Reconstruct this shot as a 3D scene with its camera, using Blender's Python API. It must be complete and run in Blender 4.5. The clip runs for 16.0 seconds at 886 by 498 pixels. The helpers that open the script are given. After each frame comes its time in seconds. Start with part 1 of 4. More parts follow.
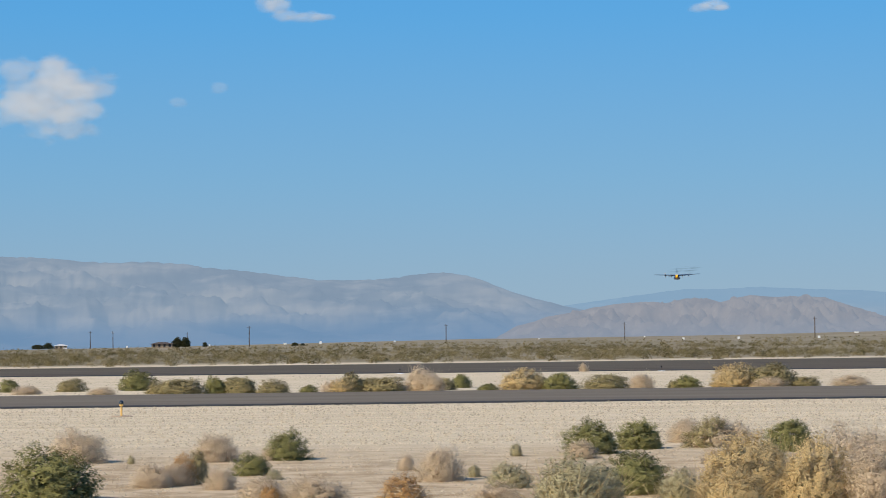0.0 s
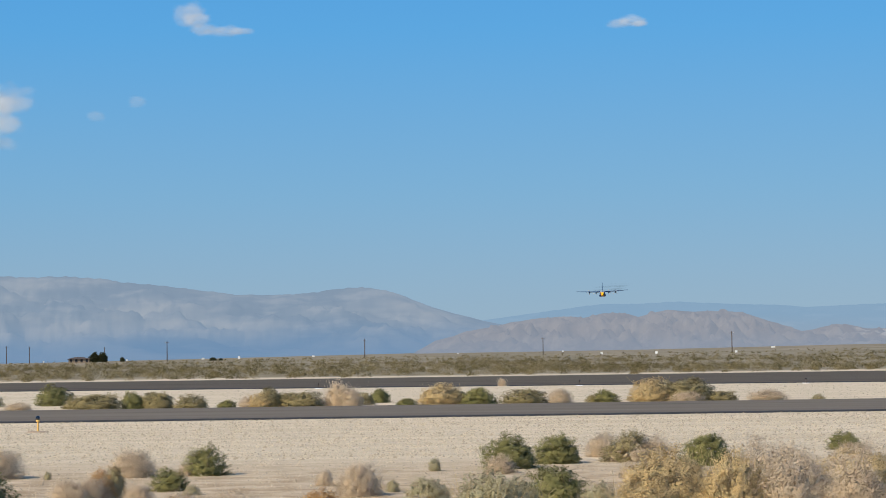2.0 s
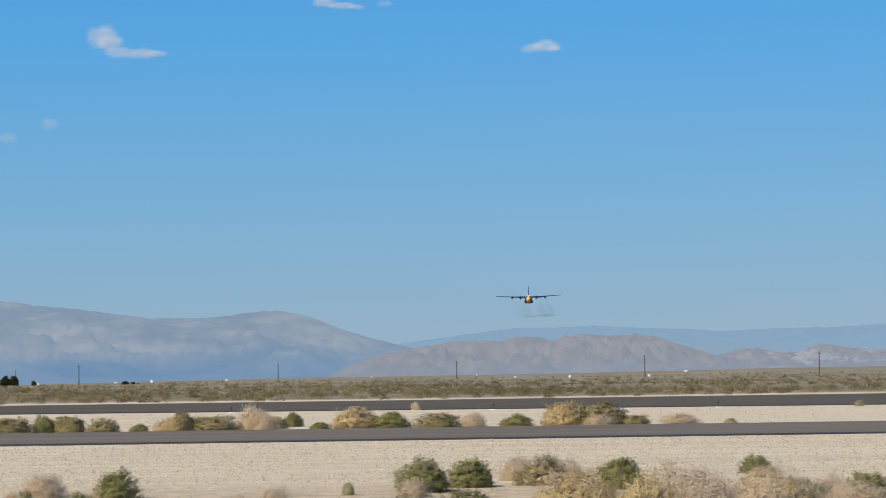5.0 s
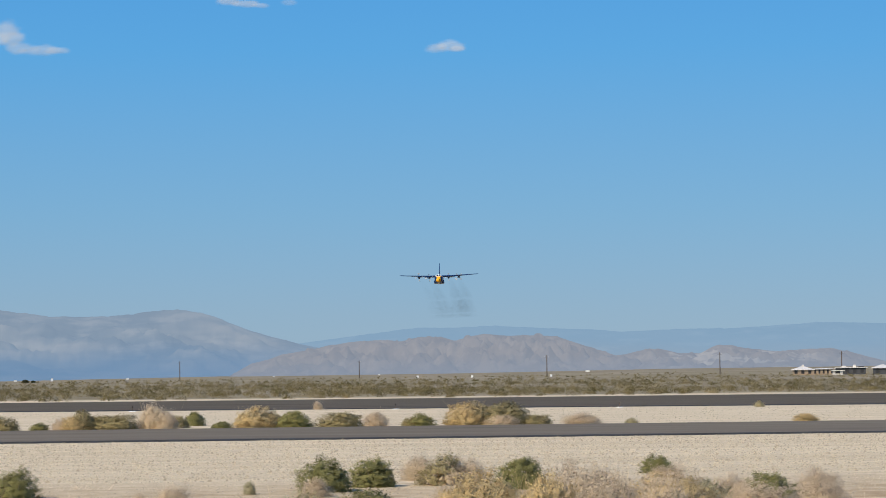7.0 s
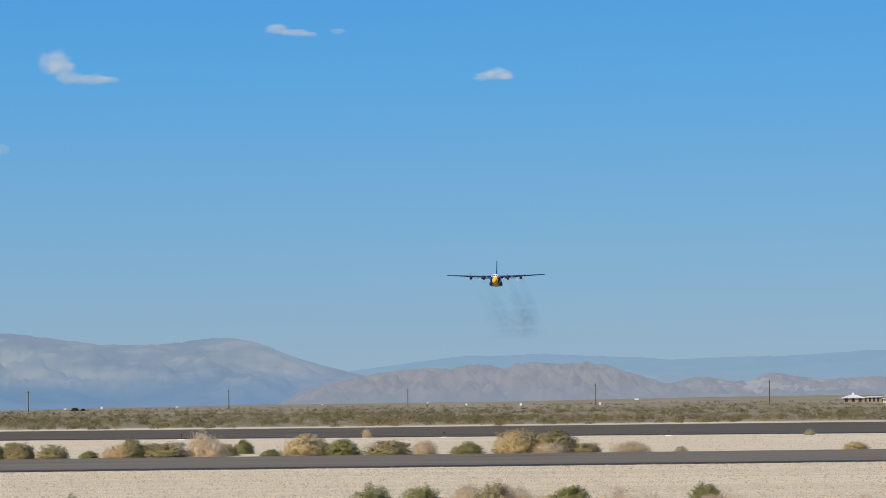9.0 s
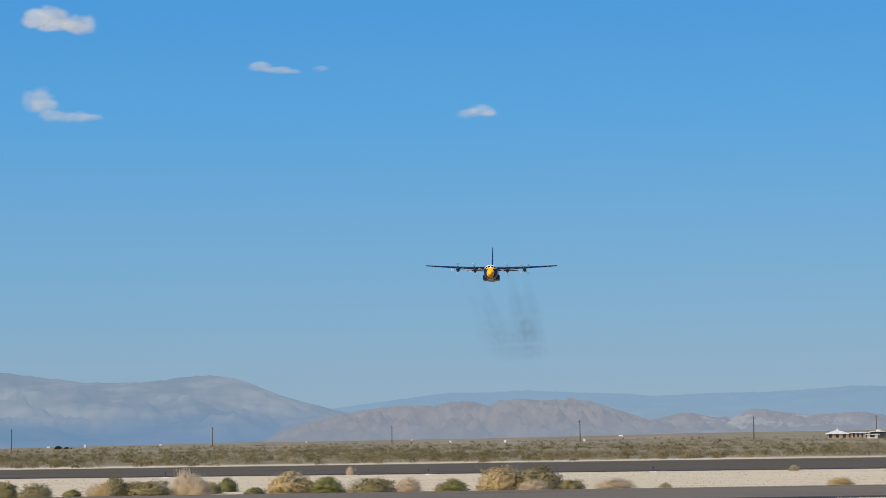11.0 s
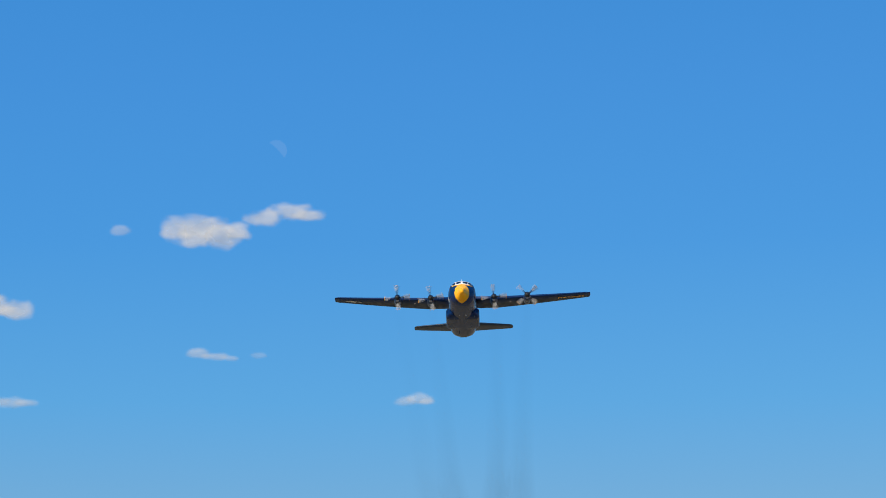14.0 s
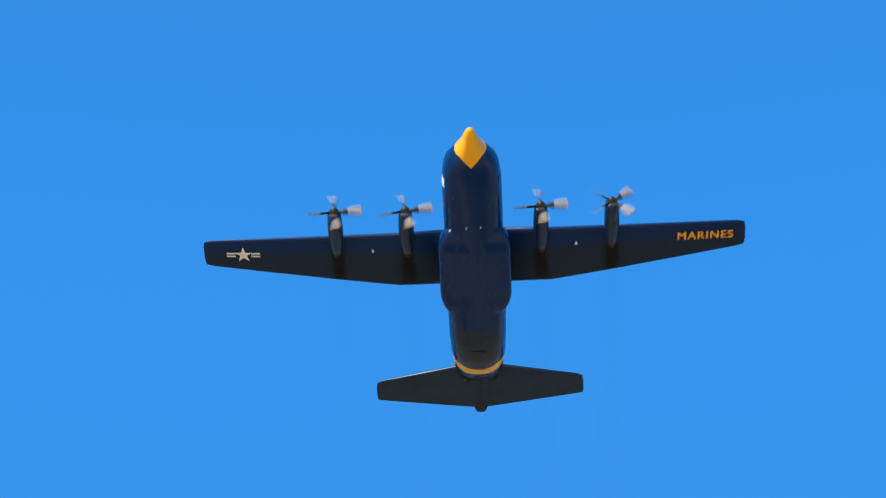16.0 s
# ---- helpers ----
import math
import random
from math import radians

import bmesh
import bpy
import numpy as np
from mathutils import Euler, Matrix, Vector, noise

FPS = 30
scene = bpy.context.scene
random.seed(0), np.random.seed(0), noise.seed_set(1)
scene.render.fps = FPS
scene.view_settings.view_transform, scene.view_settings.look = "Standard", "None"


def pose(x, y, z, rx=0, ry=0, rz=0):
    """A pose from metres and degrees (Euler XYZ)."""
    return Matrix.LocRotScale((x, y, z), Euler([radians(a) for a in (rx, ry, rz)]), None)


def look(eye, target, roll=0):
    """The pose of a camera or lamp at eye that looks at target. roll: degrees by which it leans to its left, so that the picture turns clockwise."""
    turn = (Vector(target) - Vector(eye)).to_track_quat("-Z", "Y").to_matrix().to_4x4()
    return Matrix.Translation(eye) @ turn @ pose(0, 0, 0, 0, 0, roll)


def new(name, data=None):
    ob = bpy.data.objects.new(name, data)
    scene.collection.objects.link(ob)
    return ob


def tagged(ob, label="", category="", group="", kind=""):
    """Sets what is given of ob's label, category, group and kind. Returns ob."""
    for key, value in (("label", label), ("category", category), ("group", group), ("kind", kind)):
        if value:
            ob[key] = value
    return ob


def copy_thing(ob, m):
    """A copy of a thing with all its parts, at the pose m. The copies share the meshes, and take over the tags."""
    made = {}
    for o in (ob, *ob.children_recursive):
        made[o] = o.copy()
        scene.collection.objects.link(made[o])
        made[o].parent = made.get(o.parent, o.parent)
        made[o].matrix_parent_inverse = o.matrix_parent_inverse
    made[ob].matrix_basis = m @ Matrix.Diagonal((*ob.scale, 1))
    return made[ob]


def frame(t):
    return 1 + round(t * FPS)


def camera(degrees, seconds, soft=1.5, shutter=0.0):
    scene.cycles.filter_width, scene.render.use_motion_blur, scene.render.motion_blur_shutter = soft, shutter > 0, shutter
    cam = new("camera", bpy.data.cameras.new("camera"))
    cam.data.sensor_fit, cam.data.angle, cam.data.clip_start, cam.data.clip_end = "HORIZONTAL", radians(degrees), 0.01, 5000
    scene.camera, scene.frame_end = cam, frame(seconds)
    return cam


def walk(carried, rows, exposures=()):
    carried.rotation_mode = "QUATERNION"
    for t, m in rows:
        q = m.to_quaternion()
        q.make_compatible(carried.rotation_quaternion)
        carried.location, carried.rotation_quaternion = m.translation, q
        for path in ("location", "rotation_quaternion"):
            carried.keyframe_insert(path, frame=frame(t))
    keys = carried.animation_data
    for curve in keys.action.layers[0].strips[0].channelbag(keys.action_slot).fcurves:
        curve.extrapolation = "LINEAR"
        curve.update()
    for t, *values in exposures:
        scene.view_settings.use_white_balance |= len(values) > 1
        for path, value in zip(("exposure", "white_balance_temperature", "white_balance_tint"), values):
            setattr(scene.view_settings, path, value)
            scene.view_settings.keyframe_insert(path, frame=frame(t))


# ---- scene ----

EYE = (0.0, 0.0, 1.7)
SUN_AZ, SUN_EL = -136.0, 37.0          # degrees from +y towards +x, and above the horizon

# ---------------------------------------------------------------- camera
cam = camera(21.68, 16.0, soft=0.9, shutter=0.28)


def aim(az, el, roll):
    a, e = radians(az), radians(el)
    t = (EYE[0] + math.sin(a) * math.cos(e), EYE[1] + math.cos(a) * math.cos(e), EYE[2] + math.sin(e))
    return look(EYE, t, roll)


walk(cam, [(t, aim(a, e, r)) for t, a, e, r in (
    (0.0, 0.0, 2.259, -0.708), (0.5, 0.898, 2.143, -0.658), (1.0, 1.756, 1.961, -0.559), (1.5, 2.068, 2.129, -0.667),
    (2.0, 2.018, 2.599, -0.753), (2.5, 2.375, 2.668, -0.641), (3.0, 2.995, 3.065, -0.661), (3.5, 3.161, 3.388, -0.8),
    (3.7, 3.227, 3.375, -0.799), (5.8, 5.323, 3.08, -0.737), (6.0, 5.676, 3.171, -0.75), (6.5, 6.206, 3.428, -0.668),
    (7.0, 6.56, 3.125, -0.56), (7.5, 6.374, 3.12, -0.729), (8.0, 5.618, 3.357, -0.587), (8.5, 5.399, 3.583, -0.478),
    (8.7, 5.35, 3.685, -0.539), (10.8, 5.714, 4.603, -0.7), (11.0, 5.779, 4.737, -0.733), (11.5, 5.873, 5.272, -0.731),
    (12.0, 6.143, 5.869, -0.694), (12.5, 6.467, 6.344, -0.942), (13.0, 6.497, 7.393, -0.928), (13.5, 6.461, 9.449, -0.645),
    (14.0, 7.42, 11.839, -0.601), (14.4, 7.417, 14.6, -0.682), (14.5, 7.447, 15.597, -0.888), (15.0, 8.623, 19.981, -0.642), (15.1, 8.775, 21.16, -0.576), (15.2, 8.812, 22.818, -0.511),
    (15.3, 8.813, 24.986, -0.445), (15.4, 8.079, 27.53, -0.38), (15.5, 7.961, 30.21, -0.314), (15.6, 8.345, 32.188, -0.471), (15.7, 8.548, 33.783, -0.627),
    (15.8, 8.706, 35.408, -0.784), (15.9, 8.743, 37.393, -0.94), (16.0, 8.749, 39.637, -1.097))],
     exposures=((0.0, -0.03), (7.0, -0.04), (11.0, -0.10), (12.5, -0.12), (13.5, -0.08), (14.0, -0.02), (14.5, 0.12), (15.0, 0.21), (15.2, 0.30), (15.5, 0.26), (16.0, 0.38)))

# ---------------------------------------------------------------- world and sun
world = bpy.data.worlds.new("desert_sky")
scene.world = world
world.use_nodes = True
wn = world.node_tree.nodes
wn.clear()
sky = wn.new("ShaderNodeTexSky")
sky.sky_type, sky.sun_disc = "NISHITA", False
sky.sun_elevation, sky.sun_rotation = radians(SUN_EL), radians(SUN_AZ)
sky.altitude, sky.air_density, sky.dust_density, sky.ozone_density = 700, 1.0, 0.6, 2.0
wl = world.node_tree.links
scale_sky = wn.new("ShaderNodeVectorMath")
scale_sky.operation = "SCALE"
scale_sky.inputs["Scale"].default_value = 0.11
wl.new(sky.outputs[0], scale_sky.inputs[0])
# dusty desert air: the blue deepens from a pale haze at the horizon upwards, the same all round
geo, sep, arc = wn.new("ShaderNodeTexCoord"), wn.new("ShaderNodeSeparateXYZ"), wn.new("ShaderNodeMath")
arc.operation = "ARCSINE"
wl.new(geo.outputs["Generated"], sep.inputs[0])
wl.new(sep.outputs[2], arc.inputs[0])
span = wn.new("ShaderNodeMath")
span.operation = "DIVIDE"
span.inputs[1].default_value = math.pi / 2
wl.new(arc.outputs[0], span.inputs[0])
ramp = wn.new("ShaderNodeValToRGB")
AIR = ((0.0, (0.262, 0.408, 0.556)), (1.5, (0.230, 0.398, 0.580)), (4.0, (0.165, 0.400, 0.655)), (8.0, (0.079, 0.372, 0.755)), (12.0, (0.046, 0.310, 0.755)),
       (16.0, (0.041, 0.282, 0.735)), (21.5, (0.029, 0.249, 0.680)), (40.0, (0.020, 0.236, 0.700)), (62.0, (0.026, 0.165, 0.480)), (90.0, (0.020, 0.100, 0.300)))
while len(ramp.color_ramp.elements) < len(AIR):
    ramp.color_ramp.elements.new(0.5)
for el_, (deg, col) in zip(ramp.color_ramp.elements, AIR):
    el_.position = deg / 90
for el_, (deg, col) in zip(ramp.color_ramp.elements, AIR):
    el_.color = (*col, 1)
wl.new(span.outputs[0], ramp.inputs[0])
blend = wn.new("ShaderNodeMix")
blend.data_type = "RGBA"
blend.inputs[0].default_value = 0.88
wl.new(scale_sky.outputs[0], blend.inputs[6])
wl.new(ramp.outputs[0], blend.inputs[7])
back = wn.new("ShaderNodeBackground")
back.inputs["Strength"].default_value = 1.0
wout = wn.new("ShaderNodeOutputWorld")
wl.new(blend.outputs[2], back.inputs[0])
wl.new(back.outputs[0], wout.inputs[0])

sa, se = radians(SUN_AZ), radians(SUN_EL)
sun_dir = Vector((math.sin(sa) * math.cos(se), math.cos(sa) * math.cos(se), math.sin(se)))
sun = new("sun", bpy.data.lights.new("sun", "SUN"))
sun.data.energy, sun.data.angle, sun.data.color = 5.4, radians(0.55), (1.0, 0.88, 0.68)
sun.matrix_world = look(sun_dir * 100, (0, 0, 0))


# ---------------------------------------------------------------- materials
class Net:
    """Short hand for building a node material."""

    def __init__(self, name):
        self.m = bpy.data.materials.new(name)
        self.m.use_nodes = True
        self.t = self.m.node_tree
        self.b = self.t.nodes["Principled BSDF"]
        self.o = self.t.nodes["Material Output"]

    def n(self, kind, **kw):
        node = self.t.nodes.new("ShaderNode" + kind)
        for k, v in kw.items():
            if k == "operation":
                node.operation = v
            elif k == "blend":
                node.data_type, node.blend_type = "RGBA", v
            elif k == "interp":
                node.interpolation_type = v
        return node

    def link(self, a, b):
        self.t.links.new(a, b)

    def coord(self, scale=(1, 1, 1), which="Object"):
        c, m = self.n("TexCoord"), self.n("Mapping")
        m.inputs["Scale"].default_value = scale
        self.link(c.outputs[which], m.inputs["Vector"])
        return m.outputs[0]

    def noise(self, vec, scale, detail=4.0, rough=0.6):
        k = self.n("TexNoise")
        k.inputs["Scale"].default_value, k.inputs["Detail"].default_value, k.inputs["Roughness"].default_value = scale, detail, rough
        self.link(vec, k.inputs["Vector"])
        return k.outputs["Fac"]

    def band(self, v, lo, hi, a=0.0, b=1.0):
        k = self.n("MapRange", interp="SMOOTHSTEP")
        for i, x in zip(("From Min", "From Max", "To Min", "To Max"), (lo, hi, a, b)):
            k.inputs[i].default_value = x
        self.link(v, k.inputs["Value"])
        return k.outputs["Result"]

    def math(self, op, a, b=None, c=None):
        k = self.n("Math", operation=op)
        for i, x in enumerate((a, b, c)):
            if x is None:
                continue
            if isinstance(x, (int, float)):
                k.inputs[i].default_value = x
            else:
                self.link(x, k.inputs[i])
        return k.outputs[0]

    def mix(self, fac, a, b):
        k = self.n("Mix", blend="MIX")
        for i, x in ((0, fac), (6, a), (7, b)):
            if isinstance(x, (int, float)):
                k.inputs[i].default_value = x
            elif isinstance(x, tuple):
                k.inputs[i].default_value = (*x, 1)
            else:
                self.link(x, k.inputs[i])
        return k.outputs[2]

    def xyz(self, vec):
        k = self.n("SeparateXYZ")
        self.link(vec, k.inputs[0])
        return k.outputs

    def bump(self, h, strength, dist):
        k = self.n("Bump")
        k.inputs["Strength"].default_value, k.inputs["Distance"].default_value = strength, dist
        self.link(h, k.inputs["Height"])
        self.link(k.outputs[0], self.b.inputs["Normal"])

    def done(self, color, rough=0.8, metal=0.0, spec=None):
        if isinstance(color, tuple):
            self.b.inputs["Base Color"].default_value = (*color, 1)
        else:
            self.link(color, self.b.inputs["Base Color"])
        if isinstance(rough, (int, float)):
            self.b.inputs["Roughness"].default_value = rough
        else:
            self.link(rough, self.b.inputs["Roughness"])
        self.b.inputs["Metallic"].default_value = metal
        if spec is not None:
            self.b.inputs["Specular IOR Level"].default_value = spec
        return self.m


def plain(name, color, rough=0.7, metal=0.0, vary=0.12, scale=3.0, spec=None):
    k = Net(name)
    f = k.noise(k.coord(), scale, 5)
    g = k.noise(k.coord(), scale * 14, 3)
    both = k.math("ADD", k.math("MULTIPLY", f, 0.6), k.math("MULTIPLY", g, 0.4))
    lo = tuple(c * (1 - vary) for c in color)
    hi = tuple(min(1, c * (1 + vary)) for c in color)
    return k.done(k.mix(k.band(both, 0.3, 0.7), lo, hi), rough, metal, spec)


def leafy(name, dark, light, rough=0.75, thin=0.32):
    """Leaves and stems: each piece has its own shade."""
    k = Net(name)
    g, o = k.n("NewGeometry"), k.n("ObjectInfo")
    c = k.mix(k.math("MULTIPLY_ADD", g.outputs["Random Per Island"], 0.62, 0.22), dark, light)
    tint = k.mix(k.math("MULTIPLY", o.outputs["Random"], 0.35), c, tuple((a + b) * 0.6 for a, b in zip(dark, light)))
    k.done(tint, rough, 0, 0.2)
    tr = k.n("BsdfTranslucent")
    k.link(tint, tr.inputs[0])
    mx = k.n("MixShader")
    mx.inputs[0].default_value = thin
    k.link(k.b.outputs[0], mx.inputs[1])
    k.link(tr.outputs[0], mx.inputs[2])
    k.link(mx.outputs[0], k.o.inputs[0])
    return k.m


def scrub_material():
    """Far bushes: each has its own tone, from dark olive to straw."""
    k = Net("scrub_leaves")
    at, g = k.n("Attribute"), k.n("NewGeometry")
    at.attribute_name = "tone"
    tone = k.math("ADD", k.math("MULTIPLY", at.outputs["Fac"], 0.8), k.math("MULTIPLY", g.outputs["Random Per Island"], 0.2))
    c = k.mix(k.band(tone, 0.0, 0.65), (0.105, 0.088, 0.038), (0.23, 0.184, 0.086))
    tint = k.mix(k.band(tone, 0.6, 0.95), c, (0.34, 0.28, 0.165))
    k.done(tint, 0.85, 0, 0.1)
    tr, mx = k.n("BsdfTranslucent"), k.n("MixShader")
    k.link(tint, tr.inputs[0])
    mx.inputs[0].default_value = 0.25
    k.link(k.b.outputs[0], mx.inputs[1])
    k.link(tr.outputs[0], mx.inputs[2])
    k.link(mx.outputs[0], k.o.inputs[0])
    return k.m


def ground_material():
    k = Net("desert_ground")
    v = k.coord()
    p = k.xyz(v)
    fine = k.noise(k.coord((1, 1, 1)), 9.0, 6, 0.75)
    grit = k.noise(k.coord((1, 1, 1)), 32.0, 3, 0.8)
    streak = k.noise(k.coord((0.05, 0.9, 1)), 1.0, 5, 0.65)
    broad = k.noise(v, 0.06, 4)
    sand = k.mix(k.band(fine, 0.3, 0.72), (0.42, 0.338, 0.228), (0.72, 0.595, 0.418))
    sand = k.mix(k.band(streak, 0.42, 0.62), sand, k.mix(fine, (0.56, 0.460, 0.318), (0.75, 0.625, 0.448)))
    sand = k.mix(k.band(grit, 0.59, 0.70), sand, (0.25, 0.205, 0.15))
    # bare soil near the scrub, then dry grass and low growth beyond the runway
    soil = k.mix(k.band(k.noise(v, 1.7, 5), 0.35, 0.65), (0.37, 0.267, 0.160), (0.575, 0.450, 0.302))
    near = k.band(k.math("ADD", p[1], k.math("MULTIPLY", broad, 12.0)), 36.0, 46.0)
    base = k.mix(near, soil, sand)
    far_n = k.noise(k.coord((1, 0.35, 1)), 0.05, 6, 0.7)
    # growth colours, with distance haze mixed into them as grey
    scrub = k.mix(k.band(far_n, 0.35, 0.62), (0.27, 0.226, 0.145), (0.20, 0.165, 0.098))
    scrub = k.mix(k.band(k.noise(k.coord((1, 0.25, 1)), 0.012, 5, 0.7), 0.45, 0.65), scrub, (0.30, 0.250, 0.180))
    depth = k.math("ADD", p[1], k.math("MULTIPLY", k.noise(k.coord((0.4, 1, 1)), 0.05, 4), 34.0))
    base = k.mix(k.band(depth, 196.0, 214.0), base, scrub)
    k.bump(k.math("ADD", k.math("MULTIPLY", fine, 0.6), k.math("MULTIPLY", grit, 0.4)), 0.55, 0.05)
    return k.done(base, 0.95, 0, 0.1)


def asphalt_material(name, lo, hi):
    k = Net(name)
    v = k.coord()
    fine = k.noise(v, 14.0, 4, 0.8)
    wide = k.noise(k.coord((0.08, 1.0, 1)), 0.8, 5, 0.6)
    c = k.mix(k.band(wide, 0.3, 0.7), lo, hi)
    c = k.mix(k.band(fine, 0.55, 0.8, 0, 0.4), c, tuple(x * 1.6 for x in hi))
    patch = k.noise(k.coord((0.12, 0.5, 1)), 0.35, 3)
    c = k.mix(k.band(patch, 0.60, 0.66, 0, 0.55), c, tuple(x * 0.62 for x in lo))
    k.bump(fine, 0.3, 0.01)
    return k.done(c, 0.97, 0, 0.06)


def range_material(name, dark_tone, rock_b, pale, air, low_air, amount, low, tall, size, grain=(0.6, 0.5, 2.2), strength=0.7, bare=None):
    """Far rock seen through kilometres of dusty air: rock colours, and haze painted over them as emission, most of it
    low down.
    """
    k = Net(name)
    v = k.coord()
    p = k.xyz(v)
    a = k.noise(k.coord(grain), 0.0085 / size, 3, 0.5)
    b = k.noise(k.coord(grain), 0.026 / size, 4, 0.55)
    c = k.mix(k.band(a, 0.38, 0.62), dark_tone, rock_b)
    c = k.mix(k.band(b, 0.50, 0.68, 0, strength), c, pale)
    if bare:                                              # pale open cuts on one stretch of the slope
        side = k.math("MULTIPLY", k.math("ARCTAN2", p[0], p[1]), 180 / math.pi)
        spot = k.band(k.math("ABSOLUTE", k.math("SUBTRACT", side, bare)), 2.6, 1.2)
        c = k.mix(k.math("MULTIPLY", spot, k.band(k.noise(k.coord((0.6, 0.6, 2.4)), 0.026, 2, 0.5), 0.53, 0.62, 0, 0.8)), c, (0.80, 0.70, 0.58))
    k.bump(b, 0.12, 6.0 * size)
    k.done(c, 1.0, 0, 0.0)
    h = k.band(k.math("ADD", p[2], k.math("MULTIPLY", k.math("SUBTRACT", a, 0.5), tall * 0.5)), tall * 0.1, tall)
    # painted haze: the slope itself emits the air's colour, bluer at its foot
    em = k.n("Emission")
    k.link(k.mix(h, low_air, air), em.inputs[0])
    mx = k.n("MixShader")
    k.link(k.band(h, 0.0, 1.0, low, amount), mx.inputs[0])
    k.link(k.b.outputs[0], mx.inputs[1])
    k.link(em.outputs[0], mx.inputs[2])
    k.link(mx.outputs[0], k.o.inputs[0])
    return k.m


def cloud_material():
    """Soft vapour: denser in the middle of each sheet, ragged at the rim, its sunlit white mostly added as emission."""
    k = Net("cloud_vapour_glow")
    g = k.coord(which="Generated")
    p = k.xyz(g)
    o = k.n("ObjectInfo")
    off = k.math("MULTIPLY", o.outputs["Random"], 40.0)
    vec = k.n("VectorMath", operation="ADD")
    k.link(k.coord((1.0, 1.0, 1.7)), vec.inputs[0])
    comb = k.n("CombineXYZ")
    k.link(off, comb.inputs[0])
    k.link(comb.outputs[0], vec.inputs[1])
    n1 = k.noise(vec.outputs[0], 1.15, 2.2, 0.42)
    dx = k.math("MULTIPLY", k.math("SUBTRACT", p[0], 0.5), 2.0)
    dz = k.math("MULTIPLY", k.math("SUBTRACT", p[2], 0.5), 2.0)
    r = k.math("SQRT", k.math("ADD", k.math("MULTIPLY", dx, dx), k.math("MULTIPLY", dz, dz)))
    body = k.math("SUBTRACT", k.math("ADD", 0.70, k.math("MULTIPLY", k.math("SUBTRACT", n1, 0.5), 1.1)), r)
    at = k.n("Attribute")
    at.attribute_name, at.attribute_type = "thick", "OBJECT"
    dens = k.math("MULTIPLY", k.band(body, -0.02, 0.42), at.outputs["Fac"])
    dif, tra, em = k.n("BsdfDiffuse"), k.n("BsdfTransparent"), k.n("Emission")
    dif.inputs[0].default_value = (0.86, 0.84, 0.82, 1)
    # glow in place of sunlight on the vapour, grey to white by noise
    k.link(k.mix(k.band(n1, 0.35, 0.65), (0.46, 0.48, 0.51), (0.64, 0.62, 0.60)), em.inputs[0])
    half, mx = k.n("MixShader"), k.n("MixShader")
    half.inputs[0].default_value = 0.75
    k.link(dif.outputs[0], half.inputs[1])
    k.link(em.outputs[0], half.inputs[2])
    k.link(dens, mx.inputs[0])
    k.link(tra.outputs[0], mx.inputs[1])
    k.link(half.outputs[0], mx.inputs[2])
    k.link(mx.outputs[0], k.o.inputs[0])
    return k.m


def smoke_material(name, amount):
    """Thin soot in the air, thickest on each trail's axis."""
    k = Net(name)
    at = k.n("Attribute")
    at.attribute_name = "fade"
    n1 = k.noise(k.coord((1.0, 0.03, 0.3)), 0.35, 1, 0.5)
    dens = k.math("MULTIPLY", at.outputs["Fac"], k.band(n1, 0.25, 0.75, amount * 0.55, amount))
    dif, tra, mx = k.n("BsdfDiffuse"), k.n("BsdfTransparent"), k.n("MixShader")
    dif.inputs[0].default_value = (0.04, 0.04, 0.045, 1)
    k.link(dens, mx.inputs[0])
    k.link(tra.outputs[0], mx.inputs[1])
    k.link(dif.outputs[0], mx.inputs[2])
    k.link(mx.outputs[0], k.o.inputs[0])
    return k.m


BLUE, YELLOW, WHITE = (0.0014, 0.019, 0.092), (0.92, 0.42, 0.010), (0.78, 0.78, 0.76)


